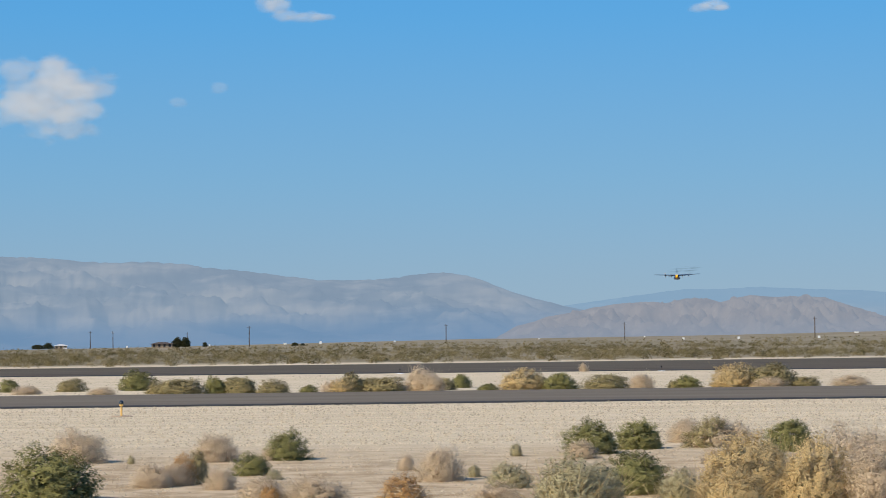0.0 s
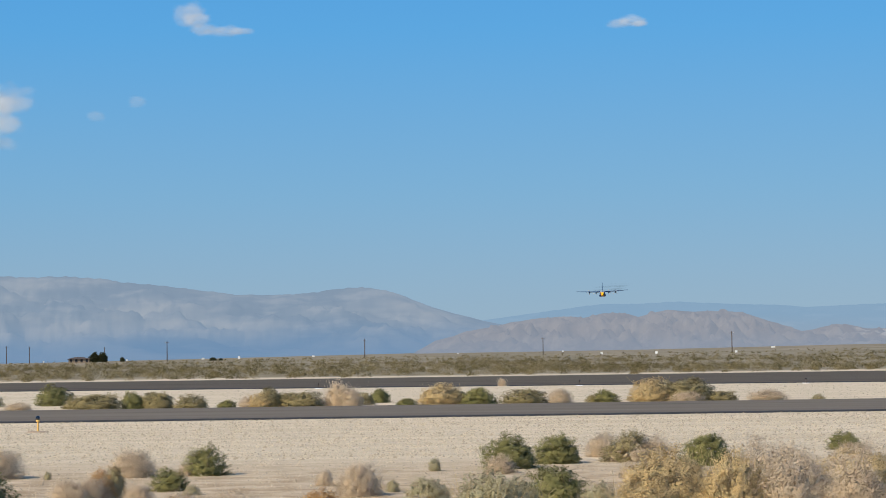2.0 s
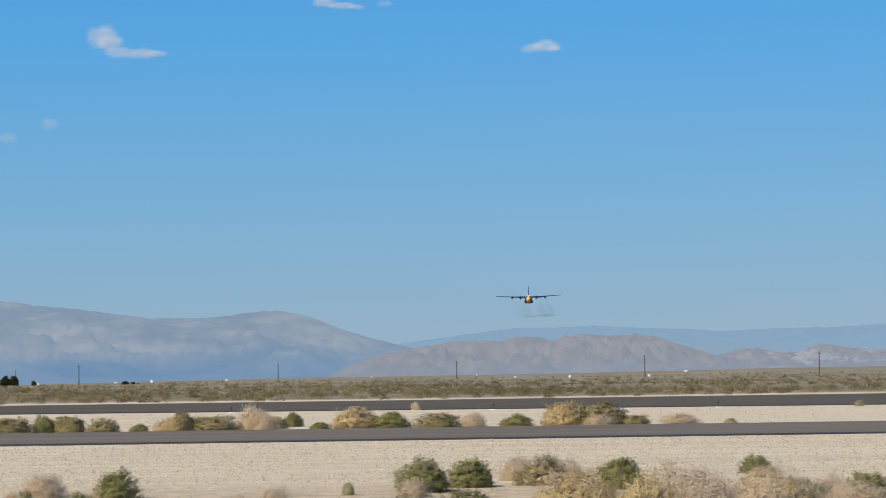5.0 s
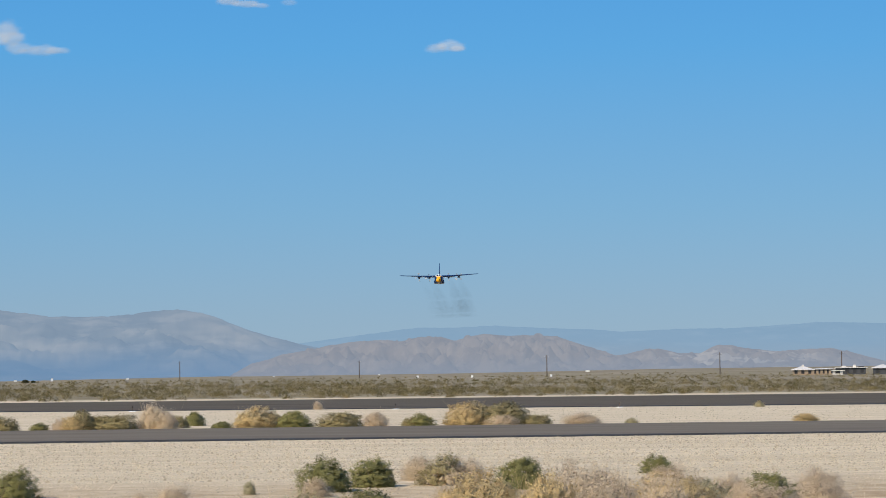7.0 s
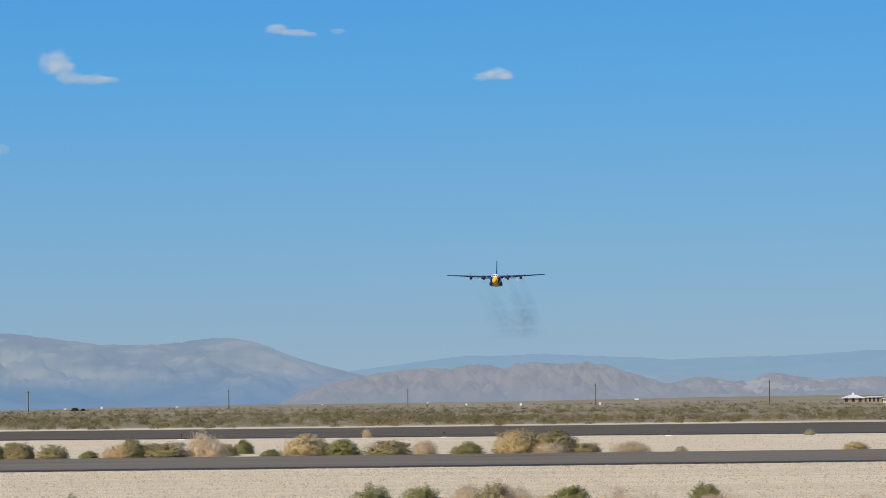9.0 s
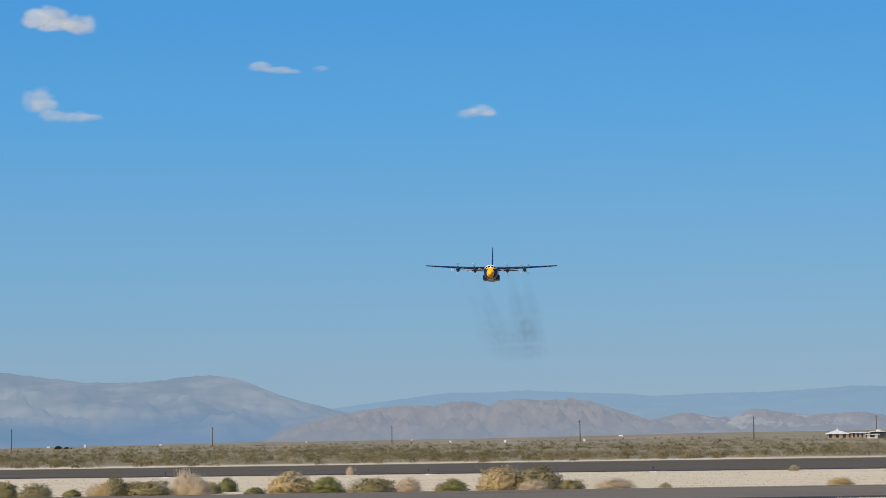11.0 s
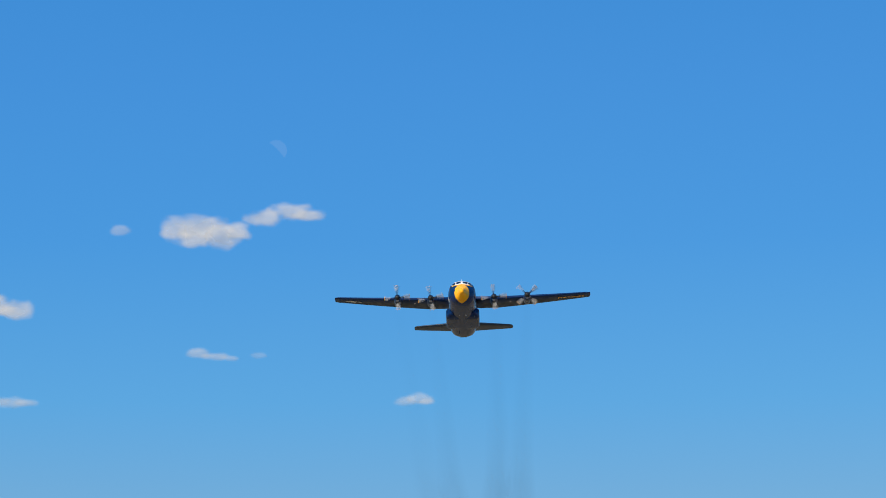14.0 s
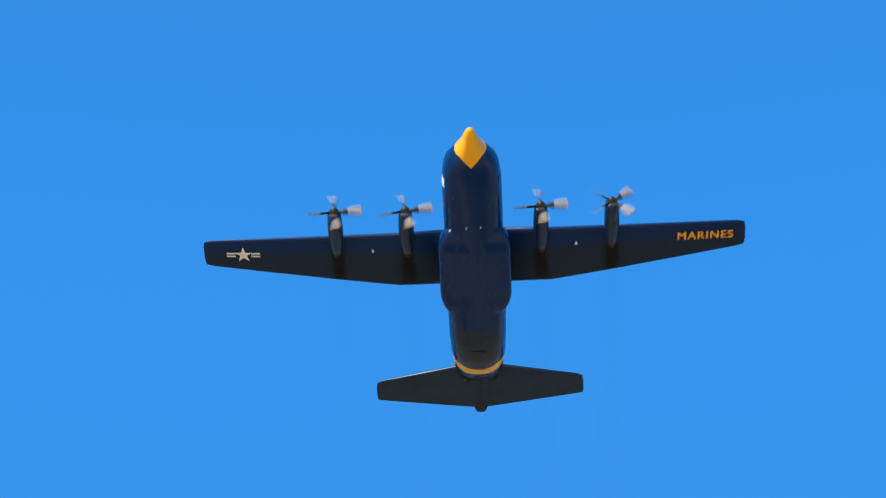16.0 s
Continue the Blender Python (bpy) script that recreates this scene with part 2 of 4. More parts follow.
def fuselage_paint():
    """Navy below, white above, a yellow cheat line between, a yellow shield on the nose and a yellow belt at the ramp."""
    k = Net("fuselage_paint")
    p = k.xyz(k.coord())
    x, y, z = p[0], p[1], p[2]
    ax = k.math("ABSOLUTE", x)
    dirt = k.noise(k.coord((1, 0.25, 1)), 1.2, 5, 0.65)
    blue = k.mix(k.band(dirt, 0.35, 0.7), BLUE, (0.0035, 0.027, 0.096))
    gray = k.math("MULTIPLY", k.math("MULTIPLY", k.band(ax, 1.75, 1.6), k.band(y, -16.9, -17.3)), k.band(y, -30.0, -29.5))
    blue = k.mix(k.math("MULTIPLY", gray, 0.8), blue, (0.017, 0.031, 0.048))
    blue = k.mix(k.band(y, -22.6, -23.2), blue, (0.008, 0.018, 0.034))
    edge = k.math("ADD", 1.02, k.math("MULTIPLY", k.math("MAXIMUM", k.math("SUBTRACT", -17.0, y), 0.0), 0.16))
    top = k.math("MULTIPLY", k.math("GREATER_THAN", z, edge), k.math("GREATER_THAN", y, -23.0))
    c = k.mix(top, blue, WHITE)
    line = k.math("MULTIPLY", k.math("GREATER_THAN", z, k.math("SUBTRACT", edge, 0.24)), k.math("LESS_THAN", z, edge))
    c = k.mix(line, c, YELLOW)
    # shield: everything ahead of y = -2.5, narrowing to a point under the chin
    taper = k.math("MAXIMUM", k.math("MULTIPLY", k.math("ADD", y, 2.50), 1.02), k.math("MULTIPLY", k.math("ADD", y, 1.84), 7.0))
    low = k.math("LESS_THAN", z, 1.05)
    shield = k.math("MULTIPLY", low, k.math("LESS_THAN", ax, k.math("MINIMUM", taper, 1.14)))
    c = k.mix(shield, c, YELLOW)
    cap = k.math("MULTIPLY", k.math("GREATER_THAN", y, -0.95), 1.0)
    c = k.mix(cap, c, YELLOW)
    belt = k.math("MULTIPLY", k.math("LESS_THAN", k.math("ABSOLUTE", k.math("ADD", y, k.math("SUBTRACT", 22.32, k.math("MULTIPLY", k.math("MULTIPLY", ax, ax), 0.26)))), 0.42), k.math("LESS_THAN", z, 0.95))
    c = k.mix(belt, c, YELLOW)
    return k.done(c, k.band(dirt, 0.3, 0.7, 0.16, 0.30), 0, 0.24)


def wing_paint():
    """Navy with soot trails behind the exhausts on the under side."""
    k = Net("wing_paint")
    p = k.xyz(k.coord())
    ax = k.math("ABSOLUTE", p[0])
    dirt = k.noise(k.coord((1, 0.3, 1)), 1.1, 5, 0.65)
    c = k.mix(k.band(dirt, 0.3, 0.7), (0.0018, 0.021, 0.098), (0.003, 0.026, 0.098))
    rear = k.band(p[1], -11.9, -12.6)
    c = k.mix(k.math("MULTIPLY", rear, 0.8), c, (0.010, 0.022, 0.038))
    wob = k.math("MULTIPLY", k.math("SUBTRACT", k.noise(k.coord((1, 0.5, 1)), 1.3, 3), 0.5), 0.8)
    s = None
    for c0 in (4.95, 10.16):
        d = k.math("ABSOLUTE", k.math("ADD", k.math("SUBTRACT", ax, c0), wob))
        q = k.band(d, 0.72, 0.25)
        s = q if s is None else k.math("MAXIMUM", s, q)
    soot = k.math("MULTIPLY", k.math("MULTIPLY", s, k.band(p[1], -11.9, -12.6)), k.band(p[1], -15.6, -14.6, 0.45, 1.0))
    c = k.mix(soot, c, (0.001, 0.001, 0.001))
    return k.done(c, k.band(dirt, 0.3, 0.7, 0.35, 0.55), 0, 0.2)


M_GROUND = ground_material()
M_TAXI = asphalt_material("weathered_asphalt", (0.138, 0.115, 0.088), (0.182, 0.154, 0.119))
M_RUNWAY = asphalt_material("runway_asphalt", (0.084, 0.069, 0.051), (0.124, 0.103, 0.077))
# darker rim along the near side of each paved strip
M_EDGE = plain("dark_edge", (0.022, 0.022, 0.023), 0.9)
M_STONE = leafy("pebbles", (0.20, 0.165, 0.12), (0.47, 0.405, 0.31), 0.95, 0.0)
M_GREEN = leafy("saltbush_leaves", (0.135, 0.130, 0.046), (0.37, 0.345, 0.140), 0.75, 0.3)
M_OLIVE = leafy("olive_leaves", (0.18, 0.148, 0.066), (0.45, 0.378, 0.198), 0.75, 0.25)
M_TAN = leafy("dry_stems", (0.45, 0.352, 0.240), (0.75, 0.615, 0.445))
M_ORANGE = leafy("rust_leaves", (0.33, 0.18, 0.065), (0.66, 0.42, 0.18))
M_YELLOW = leafy("rabbitbrush_flowers", (0.50, 0.365, 0.165), (0.75, 0.58, 0.315))
M_STRAW = leafy("straw_stems", (0.39, 0.30, 0.145), (0.67, 0.53, 0.31))
M_GREY = leafy("grey_green_leaves", (0.31, 0.278, 0.16), (0.60, 0.535, 0.34))
M_TWIG = leafy("dead_twigs", (0.14, 0.1, 0.065), (0.32, 0.25, 0.18), 0.9, 0.0)
M_SCRUB = scrub_material()
M_TREE = leafy("dark_tree_leaves", (0.022, 0.026, 0.011), (0.065, 0.068, 0.03))
M_POLE = plain("creosoted_wood", (0.075, 0.055, 0.042), 0.9, 0, 0.25, 1.0)
M_STUCCO = plain("tan_stucco", (0.31, 0.235, 0.165), 0.9, 0, 0.1, 0.6)
M_ROOF = plain("pale_metal_roof", (0.60, 0.57, 0.54), 0.6, 0, 0.08, 0.5)
M_DARK = plain("dark_openings", (0.02, 0.02, 0.022), 0.4)
M_FUSE, M_WING = fuselage_paint(), wing_paint()
M_BLUE = plain("navy_paint", (0.0018, 0.020, 0.088), 0.28, 0, 0.15, 0.8, 0.24)
M_TAIL = plain("weathered_navy_paint", (0.011, 0.028, 0.062), 0.36, 0, 0.25, 0.7, 0.3)
M_NAC = plain("nacelle_paint", (0.0035, 0.024, 0.075), 0.33, 0, 0.3, 0.9)
M_SOOT = plain("soot_metal", (0.012, 0.011, 0.011), 0.6)
M_YPAINT = plain("yellow_paint", YELLOW, 0.4, 0, 0.06, 1.0)
M_STAKE = plain("faded_yellow_paint", (0.72, 0.44, 0.12), 0.6, 0, 0.15, 6.0)
M_WPAINT = plain("white_paint", (0.80, 0.80, 0.78), 0.4, 0, 0.05, 1.0)
M_GLASS = plain("dark_cockpit_glass", (0.012, 0.014, 0.018), 0.08, 0, 0.1, 1.0, 0.8)
M_BLADE = plain("grey_blade_paint", (0.36, 0.36, 0.36), 0.45, 0.0, 0.06, 4.0, 0.4)
M_BLACK = plain("black_rubber_boot", (0.012, 0.012, 0.012), 0.5)
M_CLOUD = cloud_material()
# left range: the bluish dark tone paints cloud shade onto the slopes
M_L1 = range_material("left_range_hazed_rock", (0.12, 0.14, 0.18), (0.46, 0.40, 0.34), (0.62, 0.54, 0.46), (0.255, 0.348, 0.462), (0.166, 0.290, 0.462), 0.81, 0.93, 80.0, 1.3, (0.5, 0.5, 2.0), 0.45)
M_L2 = range_material("brown_hill_hazed_rock", (0.20, 0.155, 0.13), (0.33, 0.262, 0.21), (0.50, 0.42, 0.35), (0.275, 0.318, 0.392), (0.262, 0.318, 0.408), 0.82, 0.87, 40.0, 0.55, (1.5, 0.9, 0.5), 0.45, 13.8)
M_L3 = range_material("far_ridge_hazed_rock", (0.20, 0.19, 0.19), (0.30, 0.27, 0.25), (0.5, 0.45, 0.4), (0.240, 0.390, 0.552), (0.288, 0.390, 0.510), 0.93, 0.92, 80.0, 1.2)


# ---------------------------------------------------------------- mesh helpers
def mesh_of(name, verts, faces, mats, idx=None, smooth=False):
    me = bpy.data.meshes.new(name)
    me.from_pydata([tuple(v) for v in verts], [], [tuple(f) for f in faces])
    for m in (mats if isinstance(mats, (list, tuple)) else [mats]):
        me.materials.append(m)
    if idx is not None:
        me.polygons.foreach_set("material_index", idx)
    if smooth:
        me.polygons.foreach_set("use_smooth", [True] * len(me.polygons))
    me.update()
    return me


def dome_shade(me, normals):
    """Rounds the shading of loose leaves, so that a clump has a lit and a shaded side."""
    me.polygons.foreach_set("use_smooth", [True] * len(me.polygons))
    me.normals_split_custom_set_from_vertices(normals)
    me.update()
    return me


def put(name, me, parent=None, label=""):
    ob = new(name, me)
    if parent is not None:
        ob.parent = parent
    if label:
        ob["label"] = label
    return ob


def part(name, bm, material, parent, label="", smooth=False):
    me = bpy.data.meshes.new(name)
    bm.to_mesh(me)
    bm.free()
    me.materials.append(material)
    if smooth:
        me.polygons.foreach_set("use_smooth", [True] * len(me.polygons))
    return put(name, me, parent, label)


def box(bm, cx, cy, cz, sx, sy, sz, bevel=0.0):
    r = bmesh.ops.create_cube(bm, size=1.0, matrix=Matrix.Translation((cx, cy, cz)) @ Matrix.Diagonal((sx, sy, sz, 1)))
    if bevel:
        es = list({e for v in r["verts"] for e in v.link_edges})
        bmesh.ops.bevel(bm, geom=es, offset=bevel, segments=2, affect="EDGES")


def rod(bm, a, b, r1, r2, seg=10):
    a, b = Vector(a), Vector(b)
    q = (b - a).to_track_quat("Z", "Y").to_matrix().to_4x4()
    bmesh.ops.create_cone(bm, cap_ends=True, segments=seg, radius1=r1, radius2=r2, depth=(b - a).length,
                          matrix=Matrix.Translation((a + b) / 2) @ q)


def ground_z(x, y):
    """The plain: level near the eye, far off it falls a little to one side and climbs to the other."""
    r = np.hypot(x, y)
    az = np.degrees(np.arctan2(x, y))
    el = np.interp(az, (-12, -10, 1, 7, 12, 17, 30), (-0.13, -0.115, 0.02, 0.05, 0.115, 0.135, 0.14))
    far = 1.7 + 3500 * np.tan(np.radians(el))
    return far * np.clip((r - 260) / 3240, 0, 1.3) ** 1.6


def on_ground(az, dist):
    x, y = dist * math.sin(radians(az)), dist * math.cos(radians(az))
    return x, y, float(ground_z(x, y))


# ---------------------------------------------------------------- ground, taxiway, runway
def build_ground():
    radii = [0.0] + list(np.geomspace(4, 4950, 70))
    az = np.unique(np.concatenate([np.arange(-180, 180, 6.0), np.arange(-18, 30, 0.5)]))
    verts, faces = [(0, 0, 0)], []
    n = len(az)
    for r in radii[1:]:
        for a in az:
            x, y = r * math.sin(radians(a)), r * math.cos(radians(a))
            verts.append((x, y, float(ground_z(x, y))))
    for j in range(n):
        faces.append((0, 1 + (j + 1) % n, 1 + j))
    for i in range(len(radii) - 2):
        for j in range(n):
            a, b = 1 + i * n + j, 1 + i * n + (j + 1) % n
            faces.append((a, b, b + n, a + n))
    g = put("ground", mesh_of("ground", verts, faces, M_GROUND, smooth=True))
    tagged(g, "pale gravelly desert ground running out to scrub", "ground", kind="structure")


def slab(name, near, far, x0, x1, top, mat, label, category):
    """A paved strip between two edges y = a + b x, with ragged rims and a real thickness."""
    rng = random.Random(len(name))
    xs = np.linspace(x0, x1, 520)
    verts, faces, idx = [], [], []
    for x in xs:
        j1, j2 = rng.uniform(-0.10, 0.10), rng.uniform(-0.12, 0.12)
        yn, yf = near[0] + near[1] * x + j1, far[0] + far[1] * x + j2
        verts += [(x, yn - 0.10, -0.02), (x, yn, top * rng.uniform(0.55, 1.1)), (x, yn + 0.2, top + 0.004), (x, yf, top), (x, yf + 0.1, -0.02)]
    for i in range(len(xs) - 1):
        for k in range(4):
            a = i * 5 + k
            faces.append((a, a + 5, a + 6, a + 1))
            idx.append(1 if k == 0 or k == 1 else 0)
    s = put(name, mesh_of(name, verts, faces, [mat, M_EDGE], idx))
    tagged(s, label, category, kind="structure")


build_ground()
slab("taxiway", (62.4, 0.0), (76.2, 0.01), -90, 120, 0.045, M_TAXI, "worn grey asphalt taxiway with a ragged dark edge", "taxiway")
slab("runway", (121.0, -0.16), (167.0, 0.08), -160, 220, 0.05, M_RUNWAY, "dark asphalt runway crossing the desert plain", "runway")


# ---------------------------------------------------------------- mountains
def ridge(name, profile, dist, depth, mat, rough, grain, label, seed):
    """A range of hills: a ridge line over azimuth, spurs and gullies down its front, and a back slope."""
    pa = [p[0] for p in profile]
    pe = [p[1] for p in profile]
    az = np.arange(pa[0], pa[-1] + 0.01, 0.06)
    rows = 40
    verts, faces = [], []
    for a in az:
        e = float(np.interp(a, pa, pe))
        top = max(2.0, EYE[2] + dist * math.tan(radians(e)))
        for i in range(rows):
            u = i / (rows - 1)
            if u <= 0.8:
                w = u / 0.8
                d = dist - depth * (1 - w)
                px, py = d * radians(a) / grain, d / grain
                warp = 0.6 * noise.noise((px * 0.6, py * 0.6, seed))
                crest = 1 - 2.4 * abs(noise.noise((px + warp, py * 0.8 - warp + 0.35 * px, seed)))
                detail = noise.fractal((px * 2.3, py * 2.3, seed + 4), 0.75, 2.1, 7)
                z = top * (w ** 1.1) + top * rough * (crest * 0.6 + detail * 0.5 - 0.2) * math.sin(math.pi * w) ** 0.9
                z += top * 0.012 * noise.fractal((a * 5, seed, 2.0), 0.6, 2.0, 4) * w ** 8
                if i == 0:
                    z = -40.0
            else:
                w = (u - 0.8) / 0.2
                d = dist + 160 * w
                z = top * (1 - w) ** 1.2
            z = max(z, -6.0) if i else -40.0
            verts.append((d * math.sin(radians(a)), d * math.cos(radians(a)), z))
    for j in range(len(az) - 1):
        for i in range(rows - 1):
            k = j * rows + i
            faces.append((k, k + rows, k + rows + 1, k + 1))
    ob = put(name, mesh_of(name, verts, faces, mat, smooth=True))
    tagged(ob, label, "mountains", kind="structure")


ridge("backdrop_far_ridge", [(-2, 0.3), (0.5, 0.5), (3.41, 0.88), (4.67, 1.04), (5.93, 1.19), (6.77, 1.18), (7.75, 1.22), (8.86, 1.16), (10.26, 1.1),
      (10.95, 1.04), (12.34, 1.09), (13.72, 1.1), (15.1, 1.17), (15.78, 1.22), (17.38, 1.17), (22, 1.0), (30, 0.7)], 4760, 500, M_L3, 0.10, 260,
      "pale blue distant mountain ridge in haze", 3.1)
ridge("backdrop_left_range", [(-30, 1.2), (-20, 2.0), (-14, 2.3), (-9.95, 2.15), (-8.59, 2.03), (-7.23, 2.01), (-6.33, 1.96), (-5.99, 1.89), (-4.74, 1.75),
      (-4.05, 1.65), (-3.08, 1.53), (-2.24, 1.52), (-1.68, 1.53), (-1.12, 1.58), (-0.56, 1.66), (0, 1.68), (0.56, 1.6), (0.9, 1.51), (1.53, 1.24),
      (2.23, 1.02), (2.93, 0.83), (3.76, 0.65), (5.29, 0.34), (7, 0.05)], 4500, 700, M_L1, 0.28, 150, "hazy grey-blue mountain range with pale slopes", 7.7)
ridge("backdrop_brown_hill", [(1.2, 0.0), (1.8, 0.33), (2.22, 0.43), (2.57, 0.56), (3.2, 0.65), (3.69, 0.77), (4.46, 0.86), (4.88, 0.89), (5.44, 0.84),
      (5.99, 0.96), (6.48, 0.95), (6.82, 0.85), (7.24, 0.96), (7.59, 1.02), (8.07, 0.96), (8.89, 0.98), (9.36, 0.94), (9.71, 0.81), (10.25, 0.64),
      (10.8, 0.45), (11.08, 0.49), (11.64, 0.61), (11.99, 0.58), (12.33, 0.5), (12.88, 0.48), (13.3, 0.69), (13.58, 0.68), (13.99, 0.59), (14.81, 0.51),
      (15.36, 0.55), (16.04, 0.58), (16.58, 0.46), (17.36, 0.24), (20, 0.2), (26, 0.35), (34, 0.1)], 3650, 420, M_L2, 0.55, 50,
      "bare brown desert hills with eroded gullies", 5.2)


# ---------------------------------------------------------------- clouds and moon
def cloud(az, el, lobes, thick, seed):
    """A heap of soft puffs: for each its offset and its half width and height, in hundredths of a degree."""
    dist = 4600
    rng = random.Random(seed)
    root = new("cloud")
    x, y, z = dist * math.cos(radians(el)) * math.sin(radians(az)), dist * math.cos(radians(el)) * math.cos(radians(az)), EYE[2] + dist * math.sin(radians(el))
    root.matrix_world = Matrix.LocRotScale((x, y, z), Euler((radians(el), 0, -radians(az))), (60, 60, 60))
    unit = dist * radians(0.01) / 60.0
    for s, (dx, dz, rx, rz) in enumerate(lobes):
        verts, faces = [], []
        for j in range(6):
            for i in range(9):
                u, v = i / 4 - 1, j / 2.5 - 1
                verts.append((u * rx * 1.45 * unit, 0.12 * (u * u + v * v) + 0.1 * noise.noise((u * 2, v * 2, seed + s)), v * rz * 1.5 * unit))
        for j in range(5):
            for i in range(8):
                a = j * 9 + i
                faces.append((a, a + 1, a + 10, a + 9))
        puff = put("puff", mesh_of("puff", verts, faces, M_CLOUD, smooth=True), root)
        puff.location = (dx * unit, s * 0.35 + rng.uniform(0, 0.1), dz * unit)
        puff["thick"] = thick
    tagged(root, "small soft white cumulus cloud in blue sky", "cloud", "scattered fair weather clouds")


CUMULUS = (
    (-9.4, 6.03, ((-30, -4, 150, 92), (-20, 20, 100, 84), (-105, 62, 50, 40), (-15, 62, 52, 52), (50, 30, 84, 46), (-55, -20, 84, 42), (30, -35, 80, 32), (25, -76, 72, 34), (-105, -30, 70, 56), (75, 20, 70, 30)), 0.36),
    (-4.1, 8.35, ((-8, 6, 38, 30), (10, -8, 40, 20)), 0.40), (-3.4, 8.02, ((-40, 4, 50, 16), (10, 0, 60, 15), (45, -2, 35, 10)), 0.33),
    (6.66, 8.10, ((-22, 0, 34, 14), (12, 3, 42, 15), (30, -2, 28, 9)), 0.36), (1.45, 9.25, ((-14, 3, 32, 14), (22, -4, 38, 9)), 0.40), (2.05, 9.15, ((0, 0, 26, 7),), 0.30),
    (2.75, 9.22, ((0, 0, 25, 8),), 0.18), (-3.70, 10.34, ((-50, 3, 46, 25), (-3, 14, 40, 28), (48, -8, 44, 25), (0, -12, 68, 16)), 0.62),
    (1.4, 12.22, ((-62, 12, 50, 30), (-5, 16, 62, 33), (42, -8, 56, 34), (76, 2, 42, 24), (-22, -10, 62, 26)), 0.62),
    (3.4, 12.66, ((-48, -4, 52, 20), (20, 8, 55, 23), (56, 2, 44, 17)), 0.60), (-0.7, 12.27, ((0, 0, 28, 14),), 0.30), (-6.5, 5.95, ((0, 0, 24, 14),), 0.15), (-5.5, 6.28, ((0, 0, 28, 16),), 0.15))
for i, row in enumerate(CUMULUS):
    cloud(*row, seed=11 + i)


def moon():
    az, el, dist = 3.2, 14.28, 4850
    k = Net("moon_glow")
    # only the lit half is built, its sunlight put in as faint emission
    em, tra, mx = k.n("Emission"), k.n("BsdfTransparent"), k.n("MixShader")
    em.inputs[0].default_value, em.inputs[1].default_value = (0.52, 0.66, 0.86, 1), 1.0
    mx.inputs[0].default_value = 0.085
    k.link(tra.outputs[0], mx.inputs[1])
    k.link(em.outputs[0], mx.inputs[2])
    k.link(mx.outputs[0], k.o.inputs[0])
    r = dist * math.tan(radians(0.26))
    n = 24
    verts, faces = [], []
    for i in range(n + 1):
        a = radians(-90 + 180 * i / n)
        for j in range(5):
            q = 0.15 + 0.85 * j / 4
            verts.append((r * math.cos(a) * q, 0, r * math.sin(a)))
    for i in range(n):
        for j in range(4):
            b = i * 5 + j
            faces.append((b, b + 1, b + 6, b + 5))
    ob = put("moon", mesh_of("moon", verts, faces, k.m))
    x, y, z = dist * math.cos(radians(el)) * math.sin(radians(az)), dist * math.cos(radians(el)) * math.cos(radians(az)), EYE[2] + dist * math.sin(radians(el))
    ob.matrix_world = Matrix.Translation((x, y, z)) @ Euler((radians(el), 0, -radians(az))).to_matrix().to_4x4() @ Matrix.Rotation(radians(-45), 4, "Y")
    tagged(ob, "faint half moon in the daytime sky", "moon")


moon()


# ---------------------------------------------------------------- shrubs
def quads_at(rng, centers, size, out, stretch=1.0, upright=0.0, outward=None):
    """Small leaf quads of any turn about the given points."""
    verts, faces = out
    n = len(centers)
    d = rng.normal(size=(n, 3))
    d[:, 2] += upright
    d /= np.linalg.norm(d, axis=1)[:, None]
    e = np.cross(d, rng.normal(size=(n, 3)))
    e /= np.linalg.norm(e, axis=1)[:, None]
    s = size * rng.uniform(0.6, 1.4, n)[:, None]
    a, b = d * s * stretch, e * s * 0.5
    if outward is not None:                                # leaves turn their faces out of the clump
        face = outward + 0.55 * rng.normal(size=(n, 3))
        face /= np.linalg.norm(face, axis=1)[:, None]
        d -= face * np.sum(d * face, axis=1)[:, None]
        d /= np.linalg.norm(d, axis=1)[:, None]
        a, b = d * s * stretch, np.cross(d, face) * s * 0.5
    base = len(verts)
    q = np.stack([centers - a, centers + b, centers + a, centers - b], 1).reshape(-1, 3)
    verts.extend(map(tuple, q.tolist()))
    faces.extend([(base + 4 * i, base + 4 * i + 1, base + 4 * i + 2, base + 4 * i + 3) for i in range(n)])


def stems_at(rng, count, out, spread, width, droop=0.25, start=0.08, tip=(0.7, 1.05)):
    """Thin bent stems from the root outwards; returns their tips."""
    verts, faces = out
    tips = []
    for _ in range(count):
        a, t = rng.uniform(0, 2 * np.pi), rng.uniform(0, 1) ** 0.6 * spread
        lng = rng.uniform(*tip)
        dirv = np.array([np.sin(t) * np.cos(a) * 0.5, np.sin(t) * np.sin(a) * 0.5, np.cos(t)])
        p0 = np.array([rng.normal() * start, rng.normal() * start, 0.0])
        side = np.cross(dirv, rng.normal(size=3))
        side /= np.linalg.norm(side)
        bend = rng.normal(size=3) * 0.08
        base = len(verts)
        for i in range(4):
            u = i / 3
            p = p0 + dirv * lng * u + bend * u * u - np.array([0, 0, droop * 0.25 * u * u * np.sin(t)])
            w = width * (1 - 0.75 * u)
            verts.append(tuple(p - side * w))
            verts.append(tuple(p + side * w))
        for i in range(3):
            b = base + 2 * i
            faces.append((b, b + 1, b + 3, b + 2))
        tips.append(p)
    return np.array(tips)


